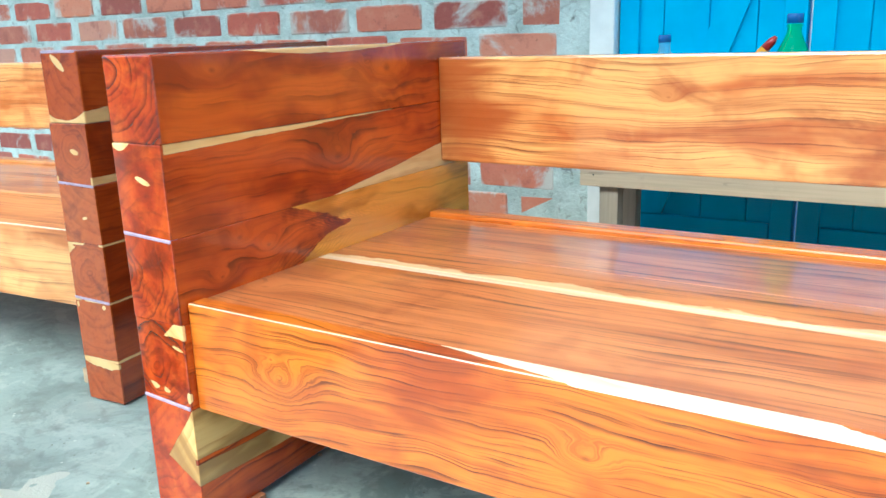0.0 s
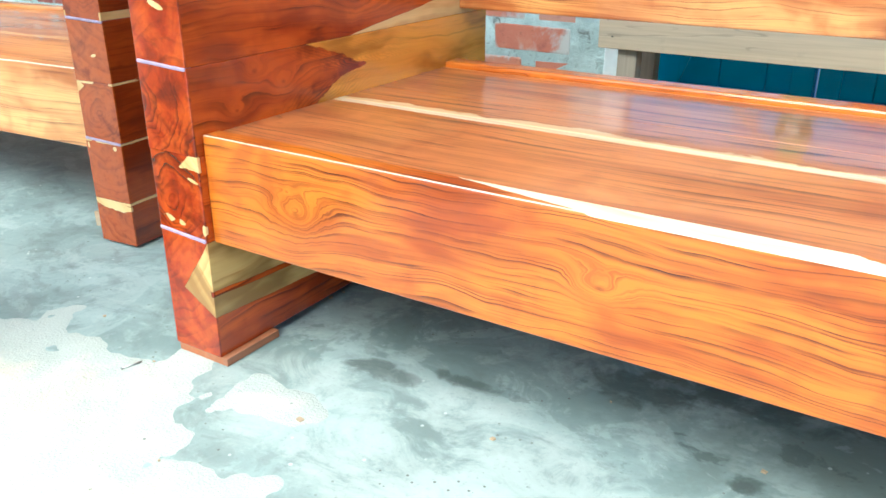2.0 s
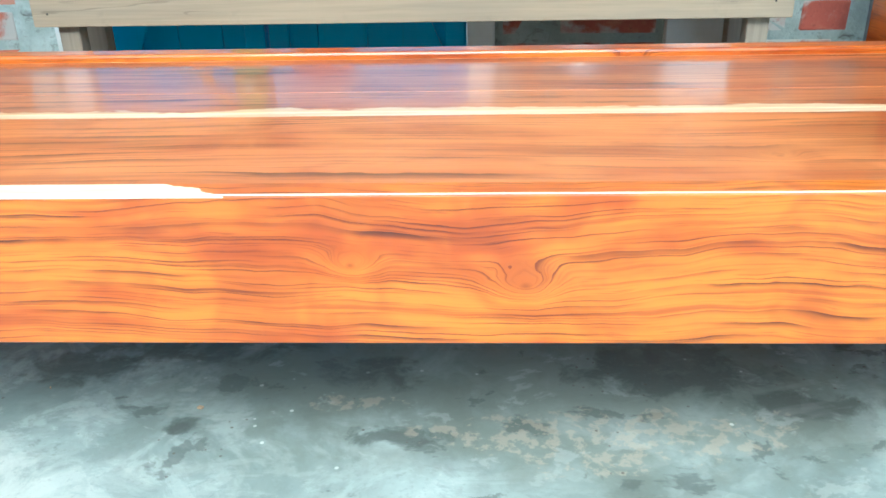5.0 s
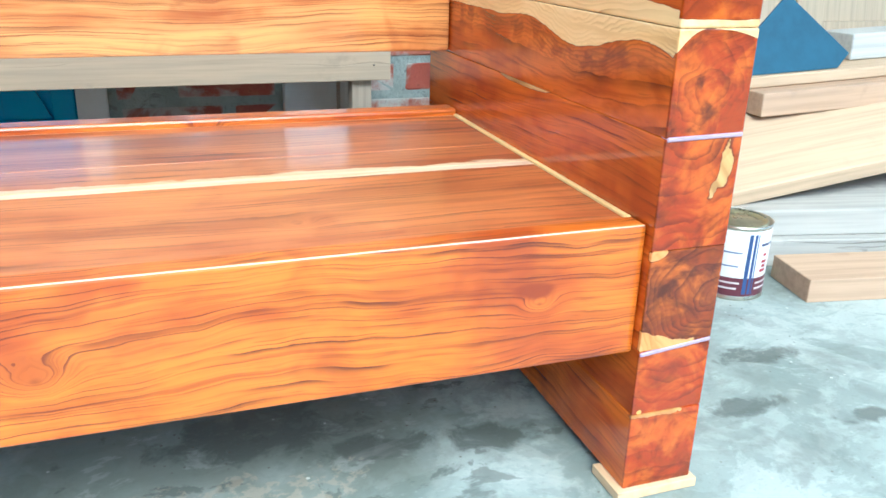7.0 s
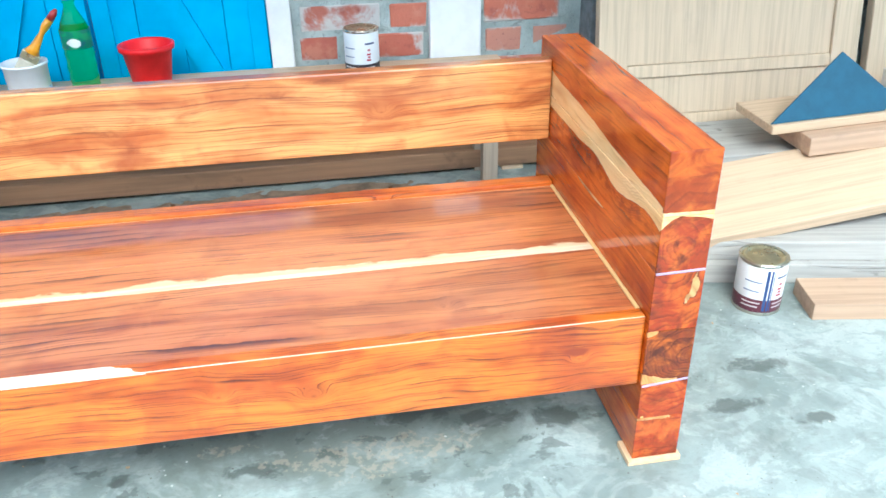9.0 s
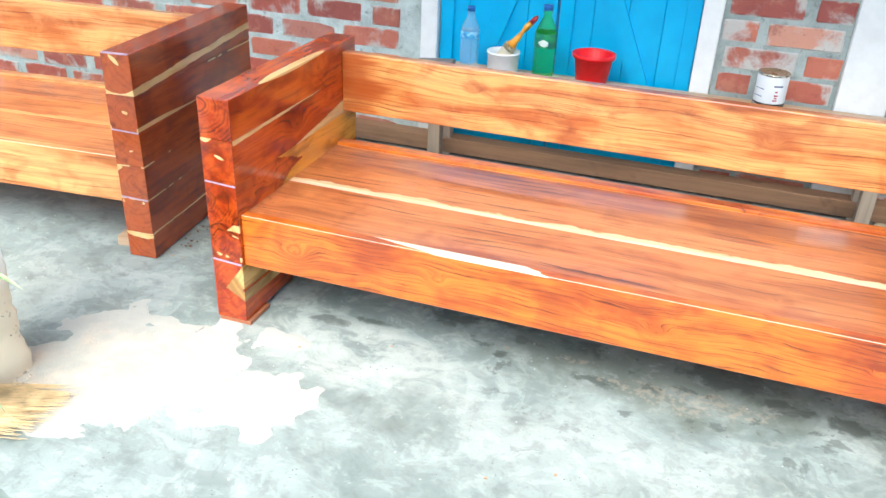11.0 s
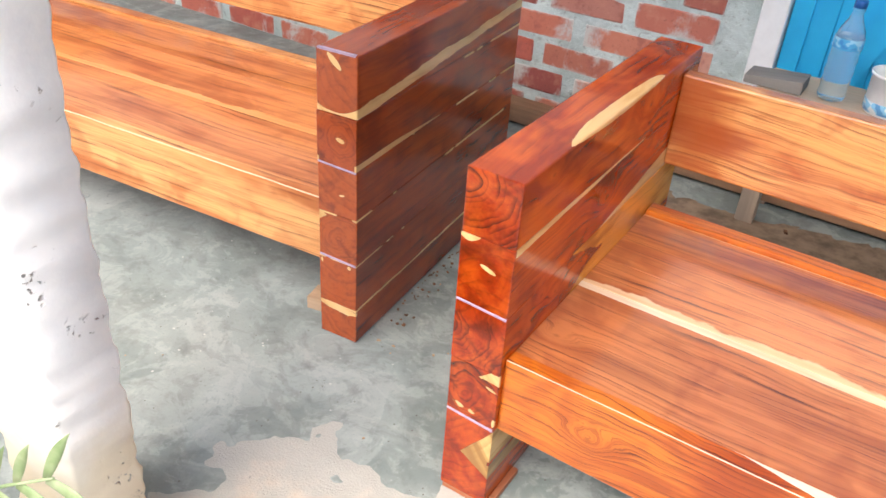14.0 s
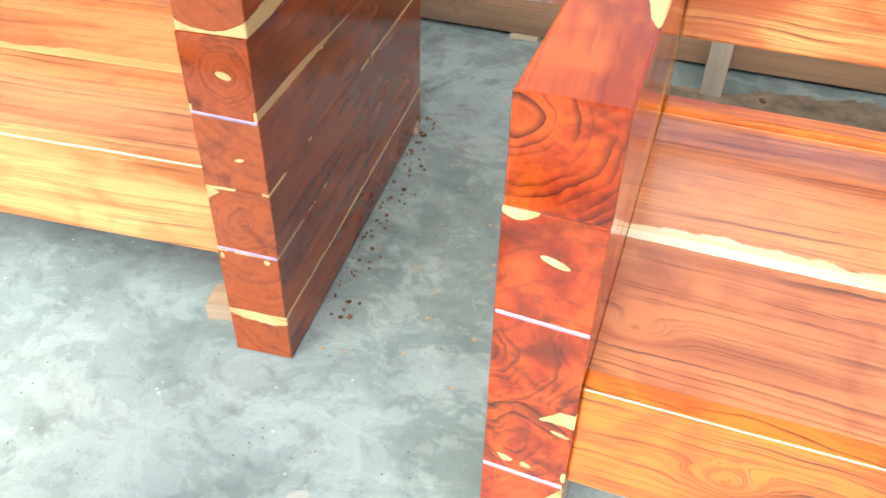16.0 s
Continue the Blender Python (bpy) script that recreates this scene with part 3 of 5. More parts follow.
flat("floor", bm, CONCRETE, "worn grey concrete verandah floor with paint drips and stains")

bm = bmesh.new()
R = [0, 0.6, 1.2, 2, 3, 5, 9, 20, 60, 200, 900, 3000]
rings = [[bm.verts.new((0.5 + r * math.cos(a), -1.4 + r * math.sin(a), -0.09 + (0.02 * noise.noise(Vector((r * math.cos(a), r * math.sin(a), 0)) * 1.7) if r < 60 else 0))) for a in [2 * math.pi * k / 48 for k in range(48)]] for r in R[1:]]
c = bm.verts.new((0.5, -1.4, -0.09))
for k in range(48):
    bm.faces.new((c, rings[0][k], rings[0][(k + 1) % 48]))
    for a, b in zip(rings, rings[1:]):
        bm.faces.new((a[k], b[k], b[(k + 1) % 48], a[(k + 1) % 48]))
flat("ground", bm, EARTH, "bare brown earth of the yard before the verandah")

# Unseen wall, added to keep low light from reaching under the sofas.
flat("wall_yard", box(-12.0, 13.0, -7.3, -7.0, -0.2, 3.4, bevel=0), MORTAR, "unseen plain grey wall added across the yard to block low light")

# back wall in four pieces round the door
for k, (x0, x1, z0, z1) in enumerate(((-6.0, 0.02, -0.16, 2.7), (1.09, 7.0, -0.16, 2.7), (0.02, 1.09, 2.06, 2.7))):
    flat("wall_back_%d" % (k + 1), box(x0, x1, WALL_Y, 1.70, z0, z1, bevel=0), GREY_MORTAR if k == 1 else MORTAR, "brick wall with rough grey lime mortar joints")
# Unseen white upper wall, added to bounce light and pale the seat's reflections.
BOUNCE_WHITE = plain("bounce_white", (0.80, 0.79, 0.75), 0.8, vary=0.06, scale=5, bump=0.003)
for k, (x0, x1, z0) in enumerate(((-6.0, 0.010, 1.06), (1.100, 1.500, 1.06), (1.667, 1.980, 1.06), (2.060, 7.0, 1.06), (0.010, 1.100, 2.08))):
    flat("plaster_%d" % (k + 1), box(x0, x1, WALL_Y - 0.014, WALL_Y - 0.0005, z0, 2.698, bevel=0), BOUNCE_WHITE, "unseen white facing on the upper wall, added to bounce light")
# Unseen roof; its edge and pale underside are set to steer the light.
flat("ceiling", box(-6.0, 7.0, -1.15, 1.75, 2.7, 2.76, bevel=0), plain("roof_sheet", (0.84, 0.83, 0.80), 0.6), "plain pale verandah roof, unseen, added to shape the light")

# white door frame and blue plank door
jamb = thing("door_1", "bright blue double plank door with diagonal braces, closed, in a white frame", "door", kind="structure")
for x0, x1 in ((0.016, 0.083), (1.027, 1.094)):
    part("door_jamb", box(x0, x1, 1.425, 1.56, 0.0, 2.07, bevel=0.004), WHITE, jamb, "white painted jamb")
part("door_head", box(0.083, 1.027, 1.425, 1.56, 2.0, 2.07, bevel=0.004), WHITE, jamb, "white painted head")
for a, b, side in ((0.085, 0.530, -1), (0.536, 1.025, 1)):
    leaf = part("door_leaf", box(a, b, 1.475, 1.505, 0.012, 1.995, bevel=0.002), BLUE, jamb)
    n = 4
    for i in range(n):
        p0 = a + (b - a) * i / n
        part("plank", box(p0 + 0.001, p0 + (b - a) / n - 0.001, 1.466, 1.4745, 0.012, 1.995, bevel=0.0015, seg=1), BLUE, leaf)
    for x0, x1 in ((a + 0.002, a + 0.052), (b - 0.052, b - 0.002)):
        part("stile", box(x0, x1, 1.452, 1.4655, 0.014, 1.99, bevel=0.002, seg=1), BLUE, leaf)
    for z0 in (0.05, 0.84, 1.85):
        part("batten", box(a + 0.054, b - 0.054, 1.452, 1.4655, z0, z0 + 0.09, bevel=0.002, seg=1), BLUE, leaf)
    for lo, hi in ((0.142, 0.838), (0.932, 1.848)):
        x_in, x_out = (b - 0.10, a + 0.09) if side < 0 else (a + 0.10, b - 0.09)
        bm = bmesh.new()
        for y in (1.4521, 1.4654):
            for x, z in ((x_out - 0.035, lo), (x_out + 0.035, lo), (x_in + 0.035, hi), (x_in - 0.035, hi)):
                bm.verts.new((x, y, z))
        v = list(bm.verts)
        for q in ((3, 2, 1, 0), (4, 5, 6, 7), (0, 1, 5, 4), (1, 2, 6, 5), (2, 3, 7, 6), (3, 0, 4, 7)):
            bm.faces.new([v[i] for i in q])
        bmesh.ops.recalc_face_normals(bm, faces=bm.faces)
        part("brace", bm, BLUE, leaf)

flat("trim_post", roughen(box(1.505, 1.662, 1.432, WALL_Y + 0.01, 0.0, 2.7, bevel=0.004), 0.003, 5.0), WHITE, "white painted upright against the brick wall")
flat("trim_corner", box(1.985, 2.055, 1.36, WALL_Y + 0.01, 0.0, 2.7, bevel=0.006), plain("grey_plaster", (0.17, 0.19, 0.20), 0.85, vary=0.3), "dark grey plastered upright at the wall")

# limewashed post at the verandah's edge
bm = box(-0.452, -0.288, -0.445, -0.345, -0.02, 2.72, bevel=0.006, seg=1)
bmesh.ops.bisect_plane(bm, geom=bm.verts[:] + bm.edges[:] + bm.faces[:], plane_co=(0, 0, 0.9), plane_no=(0, 0, 1))
for z in [i * 0.011 for i in range(0, 84)]:
    bmesh.ops.bisect_plane(bm, geom=bm.verts[:] + bm.edges[:] + bm.faces[:], plane_co=(0, 0, z), plane_no=(0, 0, 1))
for x in (-0.42, -0.39, -0.36, -0.33):
    bmesh.ops.bisect_plane(bm, geom=bm.verts[:] + bm.edges[:] + bm.faces[:], plane_co=(x, 0, 0), plane_no=(1, 0, 0))
for v in bm.verts:
    w = noise.noise_vector(v.co * 9.0) * 0.004 + noise.noise_vector(v.co * 45.0) * 0.004
    rim = min(abs(v.co.x + 0.452), abs(v.co.x + 0.288)) < 0.008
    if rim:
        w += noise.noise_vector(v.co * 38.0) * 0.005
    if v.co.z < 0.10:
        w += Vector((v.co.x + 0.37, v.co.y + 0.395, 0)) * (0.10 - v.co.z) * 1.6
    v.co += Vector((w.x, w.y, 0))
for f in bm.faces:
    f.smooth = True
flat("pillar", bm, LIME, "rough whitewashed concrete post with chipped edges and a mud-stained foot")


# ---- wooden sofas ----
FILL = plain("pale_filler", (0.38, 0.29, 0.39), 0.4, vary=0.15, scale=60)
EDGING = raw_wood("sapwood_edging", (0.84, 0.56, 0.24), "Y", 0.12, (0.55, 0.28, 0.08))
BEARER = raw_wood("rough_bearer", (0.24, 0.10, 0.045), "Y", 0.3)
L, T, DEEP = 1.718, 0.084, 0.684


def arm(sofa, x0, heights, mats, fillers):
    """An arm of stacked beams; heights are the joints from the bottom up."""
    for (z0, z1), mat in zip(zip(heights, heights[1:]), mats):
        jit = random.uniform(-0.0008, 0.0008)
        beam = part("arm_beam", box(x0 + jit, x0 + T + jit, jit, DEEP + jit, z0 + 0.0001, z1 - 0.0001, bevel=0.0026 if z1 == heights[-1] else 0.0012), mat, sofa)
        for z, tilt in fillers:
            if abs(z - z0) < 0.01:
                bm = box(x0 + 0.001, x0 + T - 0.001, -0.0014, 0.010, z0 - 0.0018, z0 + 0.0024, bevel=0.0008, seg=1)
                for v in bm.verts:
                    v.co.z += (v.co.x - x0 - T / 2) * tilt
                part("joint_filler", bm, FILL, beam, "pale lilac filler line")


def frame_of(sofa, apron, planks, lip, rail, dz=0.0):
    """Apron, seat, lip and back rail between the arms."""
    part("apron", box(T, L - T - 0.001, 0.012, 0.040, 0.172 - dz, 0.310 - dz, bevel=0.003), apron, sofa)
    for (y0, y1), mat in planks:
        part("seat_plank", box(T, L - T - 0.0075, y0, y1, 0.277 - dz, 0.3075 - dz, bevel=0.0012), mat, sofa)
    part("edge_trim", box(L - T - 0.007, L - T - 0.0005, 0.041, 0.545, 0.279 - dz, 0.3095 - dz, bevel=0.001, seg=1), EDGING, sofa, "pale sapwood edging")
    part("seat_lip", box(T, L - T - 0.001, 0.546, 0.584, 0.262 - dz, 0.317 - dz, bevel=0.004), lip, sofa)
    part("back_rail", box(T, L - T - 0.001, 0.590, 0.622, 0.398 - dz, 0.574 - dz, bevel=0.004), rail, sofa)
    for x in (0.45, 0.86, 1.27):
        part("seat_bearer", box(x - 0.02, x + 0.02, 0.041, 0.545, 0.232 - dz, 0.276 - dz, bevel=0.002, seg=1), BEARER, sofa)


def at_front(u):
    return u.ramp(-0.336, -0.3395)


def spot(cv, cw, rv, rw, tilt=0.0, ragged=1.0):
    """A pale spot on the front end."""
    def f(u, v, w, n):
        dw = w - cw - (v - cv) * tilt
        d = ((v - cv) / rv) * ((v - cv) / rv) + (dw / rw) * (dw / rw) + n * ragged
        return d.ramp(1.35, 0.65) * at_front(u)
    return f


ma = thing("wooden_sofa", "varnished orange teak sofa with stacked-beam arms and a plank seat", "sofa", pose(0, 0, 0.012))
C1 = (0.78, 0.50, 0.21)


def left_foot_sap(u, v, w, n):
    k = v + n * 0.010
    low = k - 0.042 + (w + 0.024 + u * 0.05 + 0.017) * 1.71
    up = k + 0.011 - (w - 0.007) * 0.74
    stripe = (w - 0.009 + (u + 0.342) * 0.06 + n * 0.006).abs().ramp(0.0028, 0.0050).max(v.ramp(0.0405, 0.036))
    return low.min(up).ramp(-0.0012, 0.0012) * stripe * (u + n * 0.2).ramp(0.12, 0.02)


def left_mid_edge(u, v, w):
    gap = (w - 0.009) / 0.007
    return u + 0.037 + ((w * -1.0 + 0.0205) * 1.8).max((w - 0.0205) * 2.7) - (gap * gap * -1.0).op("EXPONENT") * 0.045


left = [
    beam("teak_left_foot", **RED, pith=(-0.07, 0.10), rings=85, endline=0.45, smoke=0.25, seed=1.3, sapcol=(0.66, 0.40, 0.14), murk=0.9, vein=0.8, contour=1.0, sap=(left_foot_sap,)),
    beam("teak_left_low", **RED, pith=(-0.012, -0.006), rings=120, endline=0.95, bite=0.016, smoke=0.3, soot=0.6, seed=2.1, sapcol=C1, sap=(
        lambda u, v, w, n: (v - 0.026 + (w - 0.053) * -1.2 + n * 0.012).ramp(-0.001, 0.001) * (w - 0.034 + n * 0.02).ramp(-0.001, 0.001) * at_front(u),
        spot(0.030, 0.022, 0.009, 0.0022, -0.25, 1.2), spot(-0.022, -0.034, 0.010, 0.006, -0.2, 7.0), spot(0.004, -0.037, 0.010, 0.005, -0.2, 7.0), spot(0.040, -0.040, 0.003, 0.008, 0.0, 3.0))),
    beam("teak_left_mid", **RED, pith=(-0.052, 0.012), rings=115, endline=0.85, bite=0.018, smoke=0.9, seed=3.2, sapcol=OLIVE, nest=left_mid_edge, contour=0.9, murk=0.85, vein=0.8, soot=0.5,
         knots=((-0.235, 0.042, 0.033, 0.014), (-0.185, 0.042, 0.012, 0.016), (-0.27, 0.042, -0.01, 0.013)),
         sap=(lambda u, v, w, n: (left_mid_edge(u, v, w) + n * 0.090).ramp(-0.003, 0.003) * v.ramp(-0.02, 0.0),)),
    beam("teak_left_high", **RED, pith=(0.02, -0.09), rings=60, endline=0.45, smoke=0.95, soot=0.45, seed=4.4, sapcol=C1, knots=((-0.03, 0.042, 0.0, 0.026),), sap=(
        lambda u, v, w, n: (w - 0.0445 - (u + 0.342) * 0.0245 + n * 0.006).ramp(-0.0012, 0.0012) * v.ramp(0.030, 0.036) * u.ramp(0.125, 0.11) * (1.0 - at_front(u)),
        lambda u, v, w, n: (w + 0.0485 - (u - 0.007) * 0.138 + n * 0.006).ramp(0.0012, -0.0012) * v.ramp(0.0, 0.02),
        lambda u, v, w, n: (w - 0.0465 - ((v + 0.029) / 0.016) * ((v + 0.029) / 0.016) * 0.008 + n * 0.004).ramp(-0.001, 0.001) * v.ramp(-0.005, -0.010) * at_front(u),
        spot(0.004, 0.0125, 0.014, 0.0040, -0.30, 1.0))),
    beam("teak_left_top", **dict(RED, light=(0.58, 0.092, 0.007)), pith=(-0.036, 0.030), rings=115, endline=0.95, bite=0.007, smoke=0.95, soot=0.4, lines=40, fine=0.45, ink=0.5, seed=5.7, sapcol=C1, knots=((-0.255, 0.042, 0.028, 0.020), (0.10, 0.042, 0.014, 0.030)), sap=(
        lambda u, v, w, n: (v - 0.0205 - ((u + 0.025) / 0.19).power(4.0) * 0.020 + n * 0.014).ramp(-0.0014, 0.0014) * (w - 0.0415 - ((u + 0.03) / 0.18) * ((u + 0.03) / 0.18) * 0.008 + n * 0.008).ramp(-0.001, 0.001) * (u + n * 0.04).ramp(-0.216, -0.208) * (u + n * 0.04).ramp(0.18, 0.15) * v.ramp(0.010, 0.014),)),
]
arm(ma, 0.0, (0.0, 0.166, 0.272, 0.377, 0.488, 0.588), left, ((0.166, -0.06), (0.377, -0.05)))


def right_high_side(u, w):
    wave = ((u + 0.085) * 24.2).sin() * 0.011 * u.ramp(0.10, 0.0) + u.ramp(0.0, 0.06) * 0.006 - 0.002
    return w - 0.024 - wave


def right_high_sap(u, v, w, n):
    side = right_high_side(u, w) + n * 0.012
    dome = v + 0.012
    rim = w - 0.049 + (dome.min(0.0) / 0.035) * (dome.min(0.0) / 0.035) * 0.028 + (dome.max(0.0) / 0.05) * (dome.max(0.0) / 0.05) * 0.008 + n * 0.004
    f = at_front(u)
    return (side * (1.0 - f) + rim * f).ramp(-0.0014, 0.0014)


RUSTY = dict(RUST, endtone=(0.66, 0.46, 0.5), soot=0.6)
right = [
    beam("teak_right_foot", **RUSTY, pith=(0.0, -0.20), rings=75, endline=0.5, smoke=0.35, seed=11.2, lines=80, murk=0.6, sapcol=(0.60, 0.30, 0.10), sap=(lambda u, v, w, n: (w - 0.0430 + n * 0.012).ramp(-0.001, 0.001) * (n + 0.5).ramp(0.56, 0.66) * v.ramp(0.030, 0.024).max(u.ramp(-0.330, -0.326)) * u.ramp(0.10, 0.0),)),
    beam("teak_right_shin", **RUSTY, pith=(0.0, 0.11), rings=80, endline=0.55, smoke=0.35, seed=12.9, sapcol=(0.70, 0.34, 0.08), sap=(spot(-0.034, -0.034, 0.005, 0.006, 0.0, 6.0),)),
    beam("teak_right_low", **dict(RUSTY, endtone=(0.34, 0.40, 0.6), soot=0.85), pith=(0.034, 0.002), rings=150, endline=0.8, bite=0.010, smoke=0.35, seed=13.4, sapcol=(0.66, 0.31, 0.10), contour=1.0, murk=0.7, vein=0.6, sap=(
        lambda u, v, w, n: (w + 0.030 + n * 0.030 + (v + 0.042) * 0.25).ramp(0.001, -0.001) * (n + 0.5).ramp(0.40, 0.44) * v.ramp(0.030, 0.012) * at_front(u),
        spot(-0.036, 0.050, 0.012, 0.006, 0.25, 1.5))),
    beam("teak_right_mid", **RUSTY, pith=(-0.02, 0.085), rings=85, endline=0.7, bite=0.016, smoke=0.3, seed=14.6, lines=85, turns=1.3, murk=0.85, vein=0.7, sapcol=(0.70, 0.42, 0.16), contour=1.0, sap=(
        spot(0.027, 0.026, 0.009, 0.024, 0.35, 4.0), spot(0.016, 0.002, 0.006, 0.010, 0.6, 8.0),
        lambda u, v, w, n: (w - 0.0495 - ((u + 0.025) / 0.08) * ((u + 0.025) / 0.08) * 0.006 + n * 0.008).ramp(-0.001, 0.001) * v.ramp(-0.036, -0.040))),
    beam("teak_right_high", **dict(RUSTY, soot=0.8), pith=(-0.010, -0.004), rings=95, endline=0.55, bite=0.016, smoke=0.75, seed=15.3, sapcol=(0.88, 0.60, 0.28), vein=0.5, nest=lambda u, v, w: right_high_side(u, w) * 2.2, contour=0.9, knots=((-0.16, -0.042, 0.0, 0.012),), sap=(right_high_sap,)),
    beam("teak_right_top", **dict(RUSTY, soot=0.15, endtone=(0.62, 0.62, 0.7)), pith=(0.02, -0.10), rings=70, endline=0.4, smoke=0.45, seed=16.8, sapcol=(0.88, 0.60, 0.28), vein=0.6, sap=(
        lambda u, v, w, n: (w + 0.039 - (u + 0.342) * 0.066 + n * 0.010).ramp(0.0014, -0.0014) * v.ramp(-0.034, -0.038) * (1.0 - at_front(u)),
        lambda u, v, w, n: (w + 0.046 + n * 0.006).ramp(0.0012, -0.0012) * at_front(u))),
]
arm(ma, L - T, (0.0, 0.091, 0.166, 0.274, 0.384, 0.482, 0.590), right, ((0.166, 0.10), (0.384, 0.02)))
AX = 0.8585


def apron_sap(u, v, w, n):
    line = (w + n * 0.0008).ramp(0.0670, 0.0679) * (v + n * 0.0008).ramp(-0.0113, -0.0121)
    near = (u + n * 0.02).ramp(-0.47, -0.25) * -0.030 + 0.0140
    far = 0.0150 - ((u + n * 0.08 + 0.080) / 0.08).max(0.0).min(1.0) * 0.036
    patch = w.ramp(0.0650, 0.0670) * (v - near + n * 0.006).ramp(-0.001, 0.001) * (v - far + n * 0.012).ramp(0.001, -0.001)
    return (line * 0.56).max(patch)


SEAT = dict(BROWN, cross=(1.0, 0.6), gloss=0.13, coat=1.0, ior=1.85, ink=1.25)
frame_of(
    ma,
    board("teak_apron", **ORANGE, lines=92, warp=0.095, turns=1.9, curl=0.22, smoke=0.25, fine=1.1, patch=4.5, ink=1.05, heart_reflection_col=(0.24, 0.030, 0.003), heart_and_reflection=((-0.60, -0.03, 0.10, 0.03, 0.35), (-0.40, 0.0, 0.10, 0.02, 0.3), (0.23, -0.012, 0.035, 0.022, 0.5), (0.60, 0.02, 0.14, 0.02, 0.3), (0.66, 0.005, 0.02, 0.008, 0.9)), seed=21.7, sapcol=(0.85, 0.71, 0.54), sap=(apron_sap,), contour=0.0, coat=1.0, ior=1.55, gloss=0.10,
          knots=tuple((x - AX, -0.014, z - 0.241, s) for x, z, s in ((0.225, 0.238, 0.022), (0.592, 0.240, 0.018), (0.943, 0.247, 0.013), (1.087, 0.228, 0.015), (1.524, 0.240, 0.011)))),
    (((0.0410, 0.268), board("teak_seat_front", **SEAT, lines=48, warp=0.085, turns=1.1, smoke=0.2, fine=0.8, seed=31.2, heart_and_reflection=((0.62, 0.035, 0.16, 0.055, 0.45), (0.40, -0.02, 0.22, 0.03, 0.40), (-0.62, -0.045, 0.12, 0.025, 0.4), (-0.35, 0.01, 0.25, 0.018, 0.3)), sapcol=(0.80, 0.65, 0.46), contour=0.0, knots=((0.120 - AX, -0.044, 0.016, 0.022), (1.317 - AX, -0.048, 0.016, 0.014)), sap=(lambda u, v, w, n: (v - 0.0968 + n * 0.006).ramp(-0.0015, 0.0015),))),
     ((0.2685, 0.356), board("teak_seat_mid", **SEAT, lines=44, warp=0.05, turns=0.9, fine=0.8, seed=32.5, sapcol=(0.78, 0.57, 0.35), contour=0.0, sap=(lambda u, v, w, n: (v + 0.030 + n * 0.05).ramp(0.010, -0.010) * 0.75,))),
     # Right-hand dark spot paints a reflection; the thin rear strip paints the lip's highlight.
     ((0.3565, 0.545), board("teak_seat_back", **SEAT, lines=44, warp=0.07, turns=0.9, smoke=0.25, fine=0.8, seed=33.1, contour=0.0, heart_and_reflection=((0.42, 0.03, 0.38, 0.05, 0.40), (-0.30, 0.05, 0.40, 0.035, 0.45)), sapcol=(0.74, 0.42, 0.19), sap=(lambda u, v, w, n: (v - 0.0905 + n * 0.003).ramp(-0.0008, 0.0008),)))),
    board("teak_lip", **ORANGE, cross=(0.8, 1.0), lines=110, seed=34.0, knots=((0.40, -0.02, 0.01, 0.016), (-0.60, -0.02, 0.01, 0.012))),
    # First dark spot paints the arm's reflection on the rail's left end.
    board("teak_rail", **dict(GOLD, mid=(0.52, 0.128, 0.022), light=(0.82, 0.38, 0.115)), lines=85, warp=0.08, curl=0.3, smoke=0.8, seed=35.9, knots=((0.480 - AX, -0.016, 0.026, 0.012), (1.27 - AX, -0.016, 0.0, 0.016)), gloss=0.10, coat=1.0, ior=1.65, fine=0.9, heart_reflection_col=(0.34, 0.070, 0.010), heart_and_reflection=((-0.74, 0.0, 0.10, 0.12, 0.85), (-0.10, -0.085, 0.07, 0.030, 0.8), (0.10, -0.090, 0.10, 0.026, 0.8), (0.41, 0.01, 0.06, 0.07, 0.6), (-0.48, -0.088, 0.12, 0.022, 0.7), (-0.378, 0.026, 0.04, 0.022, 0.6))),
    0.012,
)

mb = thing("wooden_sofa", "varnished teak sofa, dark red-brown arms with pale joints, golden apron", "sofa", pose(-0.337, 0.200, 0.004) @ pose(0, 0, 0, 0, 0, 5.0) @ pose(-L, 0, 0))


def seam(at, half, gaps=0.46, u0=-9.0, u1=9.0):
    """A thin pale line along a joint, broken here and there."""
    def f(u, v, w, n):
        return (w - at + n * 0.004).abs().ramp(half + 0.001, half - 0.001) * (n + 0.5).ramp(gaps, gaps + 0.03) * u.ramp(u0 - 0.02, u0 + 0.02) * u.ramp(u1 + 0.02, u1 - 0.02)
    return f


def wedge_up(at, u0, u1, thick):
    """A sliver on a joint that thickens towards u0 and dies out at u1."""
    def f(u, v, w, n):
        t = ((u - u1) / (u0 - u1)).max(0.0).min(1.0) * thick
        return (w - at - t + n * 0.004).ramp(0.0010, -0.0010) * u.ramp(u1, u1 - 0.01) * v.abs().ramp(0.036, 0.040)
    return f


def collar(u, v, w, n):
    """The pale joint under the top beam: thick at both arrises of the end, a rising band on the face."""
    thin = ((v + 0.004) / 0.042) * ((v + 0.004) / 0.042) * 0.013 + 0.004
    f = at_front(u)
    face = (w + 0.048 - (u + 0.342) * 0.055 + n * 0.020).abs() - 0.012 + (u + 0.342) * 0.004
    return ((w + 0.056 - thin + n * 0.006) * f + face * (1.0 - f)).ramp(0.0012, -0.0012)


